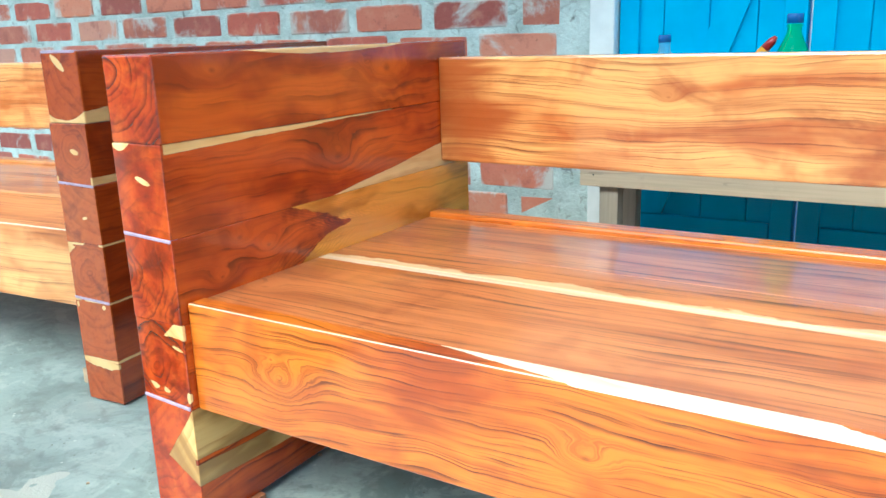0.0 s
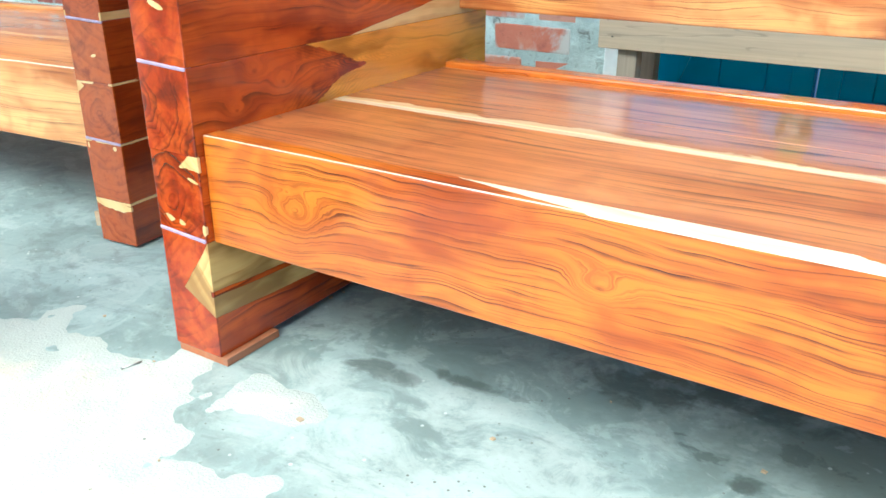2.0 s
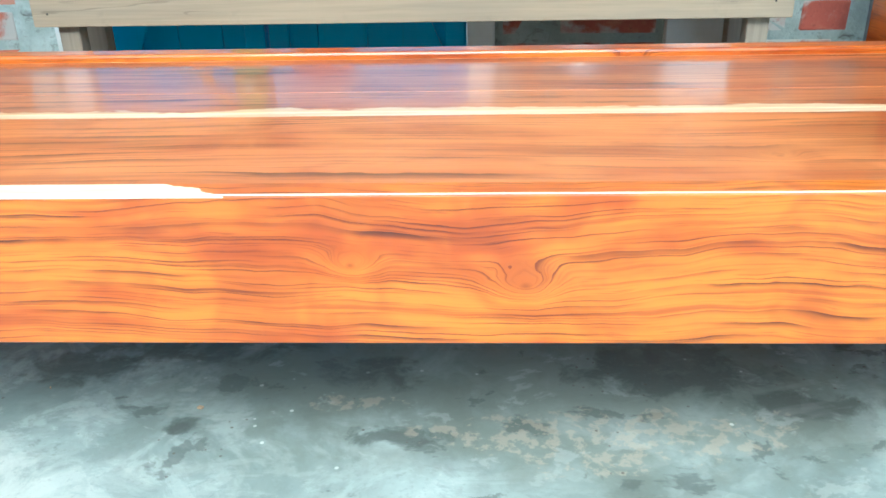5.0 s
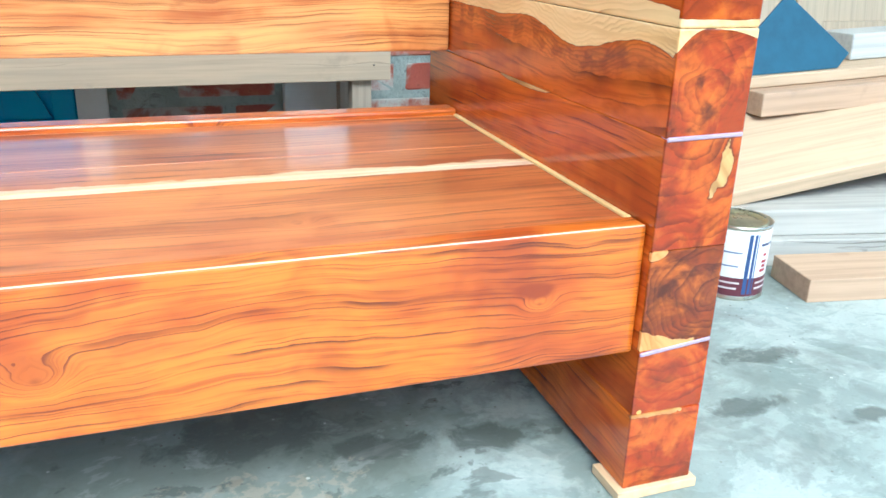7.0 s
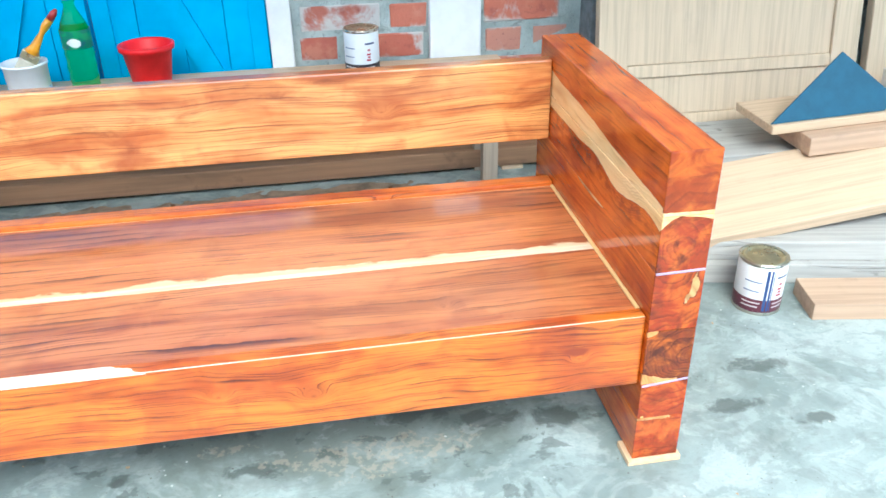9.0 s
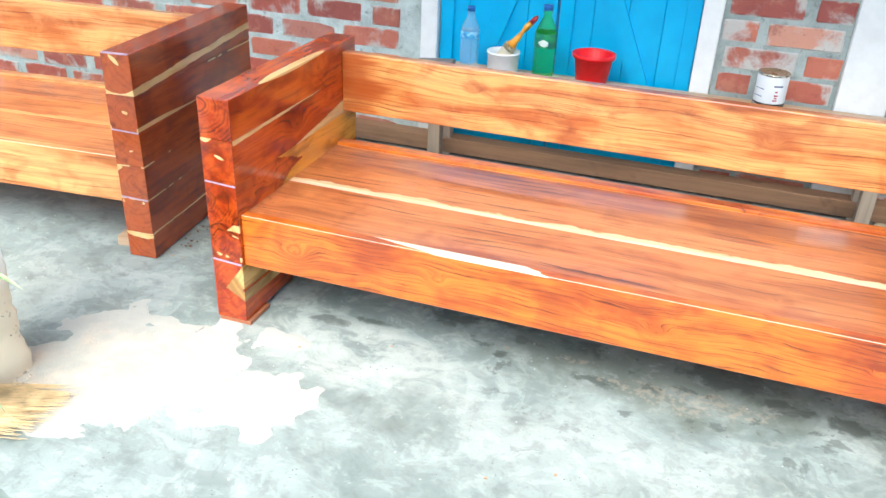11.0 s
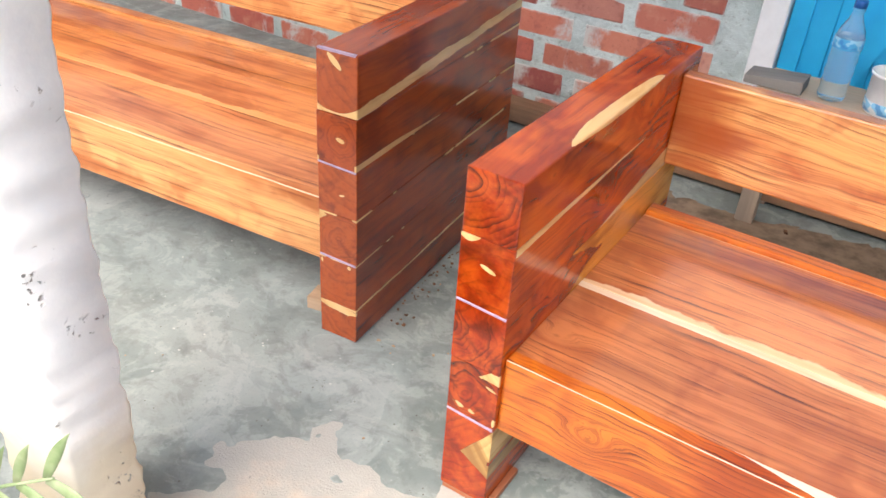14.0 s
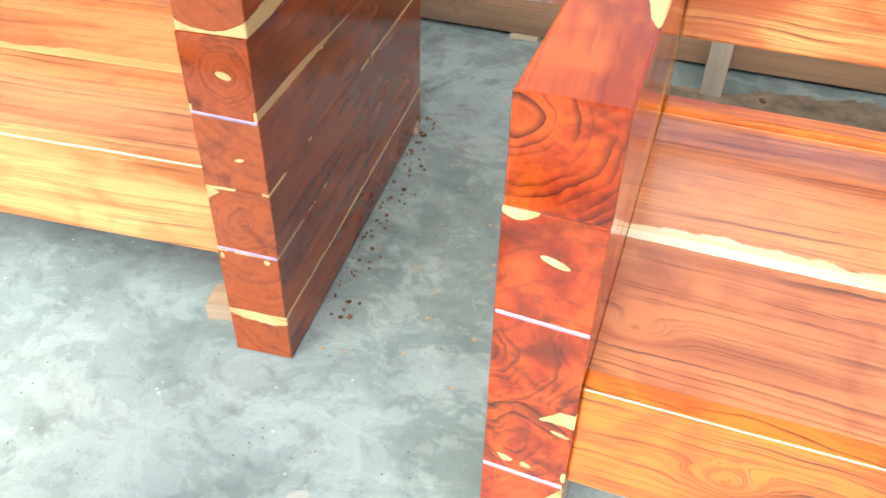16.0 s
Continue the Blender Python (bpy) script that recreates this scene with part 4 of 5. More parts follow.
# Raised endtone paints pale reflections into the colour of the arm ends.
B_RED = dict(MAROON, ink=0.6, endtone=(1.55, 2.5, 2.8))
barm = [
    beam("teak_b_foot", **B_RED, pith=(0.06, 0.06), rings=70, endline=0.35, smoke=0.2, seed=41.1, sapcol=C1, sap=(lambda u, v, w, n: (w - 0.022 + n * 0.02 - (v - 0.01) * (v - 0.01) * 3.0).ramp(-0.0014, 0.0014) * (w - 0.037 - v * -0.08).ramp(0.001, -0.001) * at_front(u), seam(0.0375, 0.0022, 0.30))),
    beam("teak_b_low", **B_RED, pith=(0.0, 0.09), rings=70, endline=0.35, smoke=0.25, seed=42.3, sapcol=C1, sap=(spot(0.026, 0.043, 0.006, 0.006, 0.0, 5.0), spot(-0.036, 0.043, 0.003, 0.006, 0.0, 4.0), seam(0.0515, 0.0016, 0.52))),
    beam("teak_b_third", **B_RED, pith=(0.005, 0.0), rings=130, endline=0.5, bite=0.014, smoke=0.3, seed=43.6, sapcol=C1, sap=(seam(0.0485, 0.0018, 0.42, -9, -0.16), seam(0.0465, 0.0026, 0.30, 0.0, 0.30), lambda u, v, w, n: ((w - 0.042).abs() + (v + 0.042) * 0.7).ramp(0.013, 0.0115) * at_front(u))),
    beam("teak_b_fourth", **B_RED, pith=(0.05, 0.10), rings=60, endline=0.3, smoke=0.25, seed=44.8, sapcol=C1, sap=(seam(0.0485, 0.0018, 0.47, -0.15, 9), spot(0.010, -0.006, 0.006, 0.0025, 0.2, 1.0))),
    beam("teak_b_fifth", **dict(B_RED, endtone=(1.35, 1.8, 1.8)), pith=(0.010, 0.004), rings=140, endline=0.45, bite=0.010, smoke=0.25, seed=45.2, sapcol=C1, sap=(wedge_up(-0.049, -0.20, -0.02, 0.012), seam(0.046, 0.0024, 0.46, 0.05, 9), spot(0.008, 0.004, 0.009, 0.0045, -0.2, 1.2))),
    beam("teak_b_top", **dict(B_RED, endtone=(1.4, 2.0, 2.0)), pith=(0.07, 0.05), rings=60, endline=0.3, smoke=0.2, seed=46.9, sapcol=C1, sap=(collar, spot(-0.004, 0.038, 0.012, 0.006, -0.8, 3.0))),
]
B_Z = (0.0, 0.080, 0.186, 0.286, 0.386, 0.486, 0.600)
arm(mb, L - T, B_Z, barm, ((0.186, -0.05), (0.386, -0.05)))
arm(mb, 0.0, B_Z, barm, ((0.186, 0.05), (0.386, 0.05)))
for x in (L - T, 0.0):
    part("top_filler", box(x + 0.003, x + T - 0.003, 0.0002, 0.006, 0.5965, 0.6012, bevel=0.0012), FILL, mb, "pale filler along the top front edge")
B_SEAT = dict(HONEY, cross=(1.0, 0.6), lines=55, warp=0.05, coat=1.0, ior=1.6, fine=0.6, contour=0.0)
frame_of(
    mb,
    board("teak_b_apron", **GOLD, lines=80, warp=0.06, seed=51.3, contour=0.0, sapcol=(0.80, 0.60, 0.38), sap=(lambda u, v, w, n: (w + n * 0.003).ramp(0.0667, 0.0677) * (v + n * 0.004).ramp(-0.0110, -0.0120),), fine=0.6),
    (((0.0410, 0.230), board("teak_b_seat_front", **B_SEAT, seed=52.2)),
     ((0.2305, 0.400), board("teak_b_seat_mid", **B_SEAT, seed=53.7, sapcol=(0.74, 0.37, 0.13), sap=(lambda u, v, w, n: (v + 0.066 + n * 0.03).ramp(0.003, -0.003),))),
     ((0.4005, 0.545), board("teak_b_seat_back", **B_SEAT, seed=54.4))),
    board("teak_b_lip", **GOLD, lines=100, cross=(0.8, 1.0), seed=55.1),
    board("teak_b_rail", **GOLD, lines=65, warp=0.06, seed=56.6, fine=0.6),
    0.007,
)

# offcuts under the feet
for x0, x1, y0, y1, z1, lab in ((1.625, 1.724, -0.006, 0.05, 0.0118, "thin pale offcut wedged under the sofa foot"), (0.004, 0.094, 0.002, 0.10, 0.0118, "thin reddish offcut under the sofa foot"),
                                (1.63, 1.72, 0.56, 0.66, 0.0118, "thin pale offcut under the sofa foot"), (0.0, 0.085, 0.56, 0.66, 0.0118, "thin pale offcut under the sofa foot")):
    solid("offcut", box(x0, x1, y0, y1, 0.0005, z1, bevel=0.001), raw_wood("red_offcut_wood", (0.40, 0.13, 0.05), "Y", 0.2) if "reddish" in lab else raw_wood("offcut_wood", (0.70, 0.48, 0.28), "Y", 0.2), lab, "wood offcut", group="offcuts under the feet")

# ---- low bench at the wall and what stands on it ----
GREYWOOD = raw_wood("weathered_bench", (0.60, 0.45, 0.31), "X", 0.4, (0.40, 0.33, 0.25), crack=0.25)
LEGWOOD = raw_wood("weathered_leg", (0.46, 0.37, 0.28), "Z", 0.5, (0.30, 0.27, 0.23))
bench = thing("bench", "low weathered grey plank bench against the wall", "bench", pose(0, 0, 0))
part("bench_plank", roughen(box(0.092, 1.712, 1.216, 1.420, 0.332, 0.356, bevel=0.002), 0.001, 9.0), GREYWOOD, bench)
board = part("bench_apron", roughen(box(0.090, 1.712, 1.196, 1.2155, 0.252, 0.350, bevel=0.002), 0.0012, 7.0), GREYWOOD, bench)
part("bench_apron", box(0.18, 1.62, 1.395, 1.413, 0.262, 0.331, bevel=0.002), GREYWOOD, bench)
NAIL = plain("nail_head", (0.10, 0.09, 0.08), 0.5, 0.8)
for x, z in ((1.690, 0.318), (1.672, 0.286), (1.655, 0.335), (0.112, 0.318), (0.125, 0.28)):
    part("nail", box(x - 0.002, x + 0.002, 1.1945, 1.197, z - 0.002, z + 0.002, bevel=0.0008, seg=1), NAIL, board)
for x in (0.132, 1.626):
    for y in (1.218, 1.350):
        part("leg", box(x, x + 0.046, y, y + 0.040, 0.0, 0.331, bevel=0.002), LEGWOOD, bench)

beam_wood = raw_wood("old_beam", (0.32, 0.18, 0.10), "X", 0.6, (0.13, 0.08, 0.05))
solid("timber_beam", roughen(box(-1.35, 1.90, 1.345, 1.415, 0.0115, 0.072, bevel=0.004), 0.002, 4.0), beam_wood, "long rough brown timber lying on the floor along the wall", "timber")
for x in (-0.30, 1.75, -1.25):
    solid("spacer_block", box(x - 0.035, x + 0.035, 1.340, 1.412, 0.0, 0.0110, bevel=0.001), GREYWOOD, "small wooden spacer under the timber", "wood block", group="spacers")


def pet_bottle(name, x, y, r, h, glass, cap, label_mat, lab, band_z):
    b = thing(name, lab, "bottle", pose(x, y, 0.3565))
    prof = [(0.0, 0.003), (r * 0.55, 0.0), (r * 0.9, 0.004), (r, 0.016)]
    k = 9
    for i in range(1, k):
        z = 0.016 + (h * 0.60 - 0.016) * i / k
        prof.append((r * (1.0 - (0.06 if i % 2 else 0.0)), z))
    prof += [(r, h * 0.62), (r * 0.86, h * 0.71), (r * 0.55, h * 0.80), (r * 0.38, h * 0.86), (r * 0.36, h * 0.90), (r * 0.42, h * 0.905), (r * 0.42, h * 0.915), (r * 0.36, h * 0.92), (r * 0.36, h * 0.925)]
    part("body", lathe(prof), glass, b)
    part("cap", lathe(((0, h), (r * 0.40, h), (r * 0.43, h * 0.99), (r * 0.43, h * 0.93), (r * 0.37, h * 0.928))), cap, b, "ribbed screw cap")
    part("label", lathe(((r * 1.012, h * band_z[0]), (r * 1.02, h * band_z[0] + 0.001), (r * 1.02, h * band_z[1] - 0.001), (r * 1.012, h * band_z[1]))), label_mat, b)
    return b


def clear_plastic(name, colour, rough=0.08, tint=1.0):
    M = Mat(name)
    M.set("Base Color", colour).set("Roughness", rough).set("IOR", 1.2).set("Transmission Weight", tint)
    n = M.noise(M.here(), 40.0, 2.0, 0.5)
    return M.bump(n, 0.001, 0.4).m


def wrap(name, a, b, c, freq=60.0):
    """A printed band with unreadable bars."""
    M = Mat(name)
    n = M.noise(M.vec(M.x * freq, M.y * freq, M.z * freq * 1.4), 1.0, 1.0, 0.5)
    col = M.mix(n.ramp(0.52, 0.56), a, b)
    col = M.mix(n.ramp(0.40, 0.36), col, c)
    return M.set("Base Color", col).set("Roughness", 0.3).m


BLUECAP = plain("blue_cap", (0.02, 0.13, 0.42), 0.35)
pet_bottle("water_bottle", 0.256, 1.285, 0.033, 0.238, clear_plastic("clear_pet", (0.82, 0.94, 0.99), 0.10, 0.88), BLUECAP, wrap("water_label", (0.08, 0.42, 0.72), (0.30, 0.62, 0.82), (0.05, 0.28, 0.62)), "clear ribbed water bottle with a blue cap, on the bench", (0.54, 0.645))
soda = pet_bottle("soda_bottle", 0.532, 1.272, 0.038, 0.274, clear_plastic("green_pet", (0.22, 0.95, 0.34), 0.08, 0.95), BLUECAP, wrap("soda_label", (0.01, 0.20, 0.12), (0.02, 0.30, 0.12), (0.02, 0.14, 0.16), 40.0), "green soft drink bottle with a printed band, on the bench", (0.48, 0.66))

bm = bmesh.new()
for k in range(9):
    a = radians(-116 + 52 * k / 8)
    top, low = 0.152 + 0.010 * math.sin(k / 8 * 3.0), 0.150 - 0.012 * math.sin(k / 8 * 2.6)
    for r in (0.0386, 0.0394):
        for z in (low, top):
            bm.verts.new((r * math.cos(a), r * math.sin(a), z))
v = list(bm.verts)
for k in range(8):
    a, b = v[4 * k:4 * k + 4], v[4 * k + 4:4 * k + 8]
    for p, q in ((0, 1), (1, 3), (3, 2), (2, 0)):
        bm.faces.new((a[p], a[q], b[q], b[p]))
bmesh.ops.recalc_face_normals(bm, faces=bm.faces)
part("label_mark", bm, plain("label_white", (0.72, 0.78, 0.74), 0.35), soda, "white printed shape")
pot = thing("paint_pot", "white plastic paint pot with a light blue band, open", "paint pot", pose(0.383, 1.285, 0.3565))
WHITEP = plain("white_plastic", (0.88, 0.89, 0.89), 0.4, vary=0.04)
part("pot", lathe(((0, 0.002), (0.050, 0.0), (0.053, 0.004), (0.056, 0.088), (0.059, 0.089), (0.059, 0.096), (0.055, 0.096), (0.052, 0.08), (0.050, 0.008), (0, 0.006))), WHITEP, pot)
part("band", lathe(((0.0532, 0.006), (0.0542, 0.007), (0.0550, 0.030), (0.0540, 0.031))), wrap("pot_band", (0.25, 0.55, 0.75), (0.72, 0.80, 0.82), (0.10, 0.30, 0.55), 40), pot, "light blue printed band")
brush = thing("paint_brush", "flat paint brush with orange handle, standing in the pot", "paint brush", pose(0.384, 1.285, 0.44) @ pose(0, 0, 0, 0, 36, 0))
part("bristles", box(-0.022, 0.022, -0.007, 0.007, -0.045, 0.02, bevel=0.004), plain("bristle", (0.62, 0.55, 0.42), 0.8), brush)
part("ferrule", box(-0.023, 0.023, -0.008, 0.008, 0.02, 0.045, bevel=0.003), plain("tinned_ferrule", (0.62, 0.55, 0.35), 0.3, 0.9), brush)
part("handle", tube([(0, 0, 0.045), (0, 0, 0.06), (0, 0, 0.09), (0, 0, 0.125), (0.002, 0, 0.15)], [0.020, 0.013, 0.009, 0.011, 0.010], 12), plain("orange_handle", (0.85, 0.36, 0.02), 0.3, coat=0.5), brush, "orange lacquered handle")
part("tip", tube([(0.002, 0, 0.15), (0.004, 0, 0.17), (0.005, 0, 0.182)], [0.0102, 0.009, 0.004], 12), plain("red_tip", (0.42, 0.02, 0.02), 0.3, coat=0.5), brush, "dark red handle tip")

bucket = thing("bucket", "small bright red plastic bucket with a stained rim", "bucket", pose(0.700, 1.300, 0.3565))
REDP = plain("red_plastic", (0.80, 0.003, 0.010), 0.45, vary=0.15, scale=14)
part("body", lathe(((0, 0.003), (0.048, 0.0), (0.050, 0.003), (0.066, 0.108), (0.074, 0.109), (0.075, 0.122), (0.069, 0.124), (0.064, 0.118), (0.047, 0.008), (0, 0.007)), 36), REDP, bucket)
part("paint", lathe(((0, 0.085), (0.0585, 0.085), (0.059, 0.083)), 30), plain("dried_paint", (0.30, 0.01, 0.015), 0.35, vary=0.3), bucket, "dark red stain inside")


def tin(x, y, z, turn, lab, r=0.054, h=0.13, dark=(0.10, 0.02, 0.035), blue=True):
    t = thing("paint_tin", lab, "paint tin", pose(x, y, z, 0, 0, turn))
    steel = plain("tin_steel", (0.58, 0.56, 0.48), 0.28, 1.0, vary=0.1)
    part("shell", lathe(((0, 0.002), (r * 0.95, 0.002), (r * 1.02, 0.0), (r * 1.02, 0.004), (r, 0.006), (r, h - 0.006), (r * 1.03, h - 0.004), (r * 1.03, h), (r * 0.97, h + 0.0005), (r * 0.94, h - 0.003), (r * 0.80, h - 0.003)), 40), steel, t, "bare tinplate seams")
    part("lid", lathe(((0, h - 0.001), (r * 0.30, h - 0.001), (r * 0.62, h - 0.004), (r * 0.72, h - 0.004), (r * 0.78, h - 0.001), (r * 0.86, h + 0.001), (r * 0.90, h - 0.003)), 40), plain("tin_lid", (0.60, 0.55, 0.38), 0.3, 1.0, vary=0.15), t, "pressed tin lid")
    paper = part("paper_label", lathe(((r * 1.003, 0.007), (r * 1.009, 0.0075), (r * 1.009, h - 0.0075), (r * 1.003, h - 0.007)), 40), plain("tin_paper", (0.72, 0.74, 0.76), 0.35, vary=0.04), t, "white paper label")
    part("label_foot", lathe(((r * 1.010, 0.0076), (r * 1.013, 0.008), (r * 1.013, 0.040), (r * 1.010, 0.0405)), 40), plain("maroon_print", dark, 0.35), paper, "dark band")

    def patch(a0, a1, z0, z1, colour, nm):
        bm = bmesh.new()
        n = 6
        for i in range(n + 1):
            a = radians(a0 + (a1 - a0) * i / n)
            for z in (z0, z1):
                bm.verts.new((r * 1.0165 * math.cos(a), r * 1.0165 * math.sin(a), z))
        v = list(bm.verts)
        for i in range(n):
            bm.faces.new((v[2 * i], v[2 * i + 2], v[2 * i + 3], v[2 * i + 1]))
        ex = bmesh.ops.extrude_face_region(bm, geom=bm.faces[:])
        for g in ex["geom"]:
            if isinstance(g, bmesh.types.BMVert):
                g.co.xy *= 1.004
        bmesh.ops.recalc_face_normals(bm, faces=bm.faces)
        part(nm, bm, plain("print_" + nm, colour, 0.35, vary=0.05), paper)
    if blue:
        patch(-100, -93, 0.012, h - 0.012, (0.03, 0.07, 0.20), "stripe")
        patch(-90, -85, 0.012, h - 0.012, (0.03, 0.07, 0.20), "stripe")
        patch(-83, -81, 0.012, h - 0.012, (0.03, 0.07, 0.20), "stripe")
    for z, a0, a1 in ((0.096, -74, -40), (0.078, -66, -56), (0.066, -68, -54), (0.058, -66, -56), (0.050, -70, -54)):
        patch(a0, a1, z, z + 0.005, (0.35, 0.04, 0.06) if z < 0.09 else (0.06, 0.08, 0.16), "print_bar")
    for z, a0, a1 in ((0.084, -150, -108), (0.060, -150, -112)):
        patch(a0, a1, z, z + 0.0025, (0.10, 0.16, 0.30), "print_bar")
    for z, a0, a1 in ((0.030, -150, -106), (0.020, -150, -110), (0.030, -76, -40), (0.020, -76, -44)):
        patch(a0, a1, z, z + 0.003, (0.62, 0.58, 0.58), "print_bar")
    return t


tin(2.116, 0.452, 0.0, -8, "round paint tin, white label with maroon band, on the floor")
tin(1.286, 1.300, 0.3565, -10, "paint tin with a white label and dark base, on the bench", dark=(0.02, 0.015, 0.02), blue=False, r=0.049, h=0.134)

wedge = box(0.055, 0.195, 1.245, 1.325, 0.3575, 0.378, bevel=0.002)
for v in wedge.verts:
    if v.co.z > 0.37:
        v.co.z += (v.co.x - 0.055) * 0.09
solid("offcut_board", wedge, raw_wood("grey_offcut", (0.20, 0.19, 0.18), "X", 0.5), "grey weathered offcut lying on the bench end", "wood offcut")

# ---- timber pile ----
WEATHER = raw_wood("silver_grey_plank", (0.45, 0.44, 0.41), "X", 0.6, (0.29, 0.29, 0.27), crack=0.55)
FRESH = raw_wood("fresh_pale_plank", (0.62, 0.46, 0.31), "X", 0.2, (0.48, 0.34, 0.24))
PALEGREY = raw_wood("whitish_plank", (0.60, 0.60, 0.57), "X", 0.25, (0.55, 0.56, 0.54))
TAN = raw_wood("tan_plank", (0.54, 0.37, 0.25), "X", 0.3, (0.36, 0.28, 0.22))


def lumber(m, size, mat, lab, seed):
    ob = solid("timber_plank", roughen(box(0, size[0], 0, size[1], 0, size[2], bevel=0.003), 0.002, 6.0, seed), mat, lab, "plank", group="planks stacked by the wall")
    ob.matrix_basis = m @ Matrix.Translation(ob.location)
    return ob


lumber(pose(2.02, 0.565, 0.0, 0, 0, -12), (1.6, 0.30, 0.052), WEATHER, "grey weathered thick plank at the bottom of the pile", 1)
lumber(pose(2.00, 0.590, 0.0525, 0, 0, -11.5), (1.7, 0.28, 0.050), WEATHER, "grey weathered cracked plank lying on another", 2)
lumber(pose(1.90, 0.845, 0.1035, 0, 0, 0), (1.9, 0.38, 0.1025), WEATHER, "thick grey weathered timber at the back of the pile", 6)
lumber(pose(2.00, 0.580, 0.077, 17, -6.5, 0), (1.6, 0.25, 0.035), FRESH, "fresh pale sawn plank leaning on the grey pile", 3)
lumber(pose(2.385, 0.752, 0.2265, 0, -2.6, 0), (1.4, 0.22, 0.050), TAN, "tan sawn plank with a grey end, high on the pile", 4)
lumber(pose(2.30, 0.800, 0.2740, 0, -2.6, 0), (1.5, 0.20, 0.024), FRESH, "thin pale sawn plank on top of the pile", 5)
lumber(pose(2.72, 0.880, 0.3180, 0, -2.6, 0), (0.6, 0.10, 0.058), PALEGREY, "short whitish plank on top of the pile", 7)
ob = solid("plank_end", roughen(box(0, 0.62, 0, 0.115, 0, 0.042, bevel=0.002), 0.001, 9.0), raw_wood("sawn_offcut", (0.50, 0.35, 0.24), "X", 0.35, (0.34, 0.22, 0.16)), "short pale sawn plank lying on the floor", "plank")
ob.matrix_basis = pose(2.205, 0.362, 0.0, 0, 0, -10) @ Matrix.Translation(ob.location)

panel = thing("panel_door", "unpainted pale wooden panel door leaning on the wall", "door", pose(1.935, 1.10, 0.206, -9, 0, 0))
RAWDOOR = raw_wood("raw_door_wood", (0.58, 0.46, 0.32), "Z", 0.15, (0.50, 0.40, 0.30), 0.6)
for x0, x1 in ((0.0, 0.085), (0.715, 0.80)):
    part("stile", box(x0, x1, 0, 0.034, 0, 1.9, bevel=0.003), RAWDOOR, panel)
for z0, z1 in ((0.0, 0.03), (0.14, 0.176), (0.437, 0.56), (0.98, 1.08), (1.78, 1.9)):
    part("rail", box(0.086, 0.714, 0.001, 0.033, z0, z1, bevel=0.003), RAWDOOR, panel)
for z0, z1 in ((0.031, 0.139), (0.177, 0.436), (0.561, 0.979), (1.081, 1.779)):
    part("door_panel", box(0.086, 0.714, 0.010, 0.024, z0, z1, bevel=0.001), RAWDOOR, panel)
part("lock_hole", lathe(((0, 0.0), (0.011, 0.0), (0.011, 0.003), (0, 0.003)), 16), plain("dark_hole", (0.02, 0.018, 0.015), 0.9), panel, "dark round lock hole").matrix_basis = pose(0.047, -0.0018, 0.515, 90)

copy_thing(panel, pose(0.835, 0.0, 0.0) @ panel.matrix_basis)

bm = bmesh.new()
for y in (0.0, 0.006):
    for x, z in ((0.0, 0.0), (0.32, 0.0), (0.355, 0.030), (0.20, 0.165)):
        bm.verts.new((x, y, z))
v = list(bm.verts)
for q in ((0, 1, 2, 3), (7, 6, 5, 4), (0, 4, 5, 1), (1, 5, 6, 2), (2, 6, 7, 3), (3, 7, 4, 0)):
    bm.faces.new([v[k] for k in q])
bmesh.ops.recalc_face_normals(bm, faces=bm.faces)
bmesh.ops.bevel(bm, geom=bm.edges[:], offset=0.001, segments=1, affect="EDGES")
bl = solid("blue_board", bm, plain("dull_blue_board", (0.012, 0.085, 0.15), 0.55, vary=0.1), "dull blue board with a cut-off corner on the planks", "board")
bl.matrix_basis = pose(2.30, 0.812, 0.2995, -16, -2.6, 0) @ Matrix.Translation(bl.location)

# ---- sawdust, broom, plants, litter ----
def dust_height(x, y):
    """Thickness of the sawdust at a place; below nought there is none."""
    p = Vector((x, y, 0.0))
    n = noise.noise(p * 6.0) * 0.6 + noise.noise(p * 15.0) * 0.65 + noise.noise(p * 37.0) * 0.15 + noise.noise(p * 80.0) * 0.07
    d = 1.0 - math.hypot((x + 0.07) / 0.31, (y + 0.23) / 0.25) ** 2
    lobe = 1.0 - math.hypot((x - 0.26) / 0.14, (y + 0.25) / 0.14) ** 2
    thin = 1.0 - math.hypot((x - 0.22) / 0.13, (y + 0.02) / 0.07) ** 2
    strip = 1.0 - math.hypot((x + 0.20) / 0.24, (y + 0.36) / 0.20) ** 2
    return max(d, lobe * 0.8, thin - 0.45, strip) * 0.9 + n * 0.75 - 0.16


bm = bmesh.new()
NX, NY, X0, X1, Y0, Y1 = 280, 200, -0.62, 0.58, -0.66, 0.12
grid = [[bm.verts.new((X0 + (X1 - X0) * i / NX, Y0 + (Y1 - Y0) * j / NY, max(-0.004, min(0.007, 0.006 * dust_height(X0 + (X1 - X0) * i / NX, Y0 + (Y1 - Y0) * j / NY))))) for j in range(NY + 1)] for i in range(NX + 1)]
for i in range(NX):
    for j in range(NY):
        q = (grid[i][j], grid[i + 1][j], grid[i + 1][j + 1], grid[i][j + 1])
        if max(v.co.z for v in q) > -0.001:
            bm.faces.new(q).smooth = True
bmesh.ops.delete(bm, geom=[v for v in bm.verts if not v.link_faces], context="VERTS")
flat("sawdust", bm, DUST, "pale pinkish sawdust spread thinly over the concrete floor", "stuff", "sawdust")

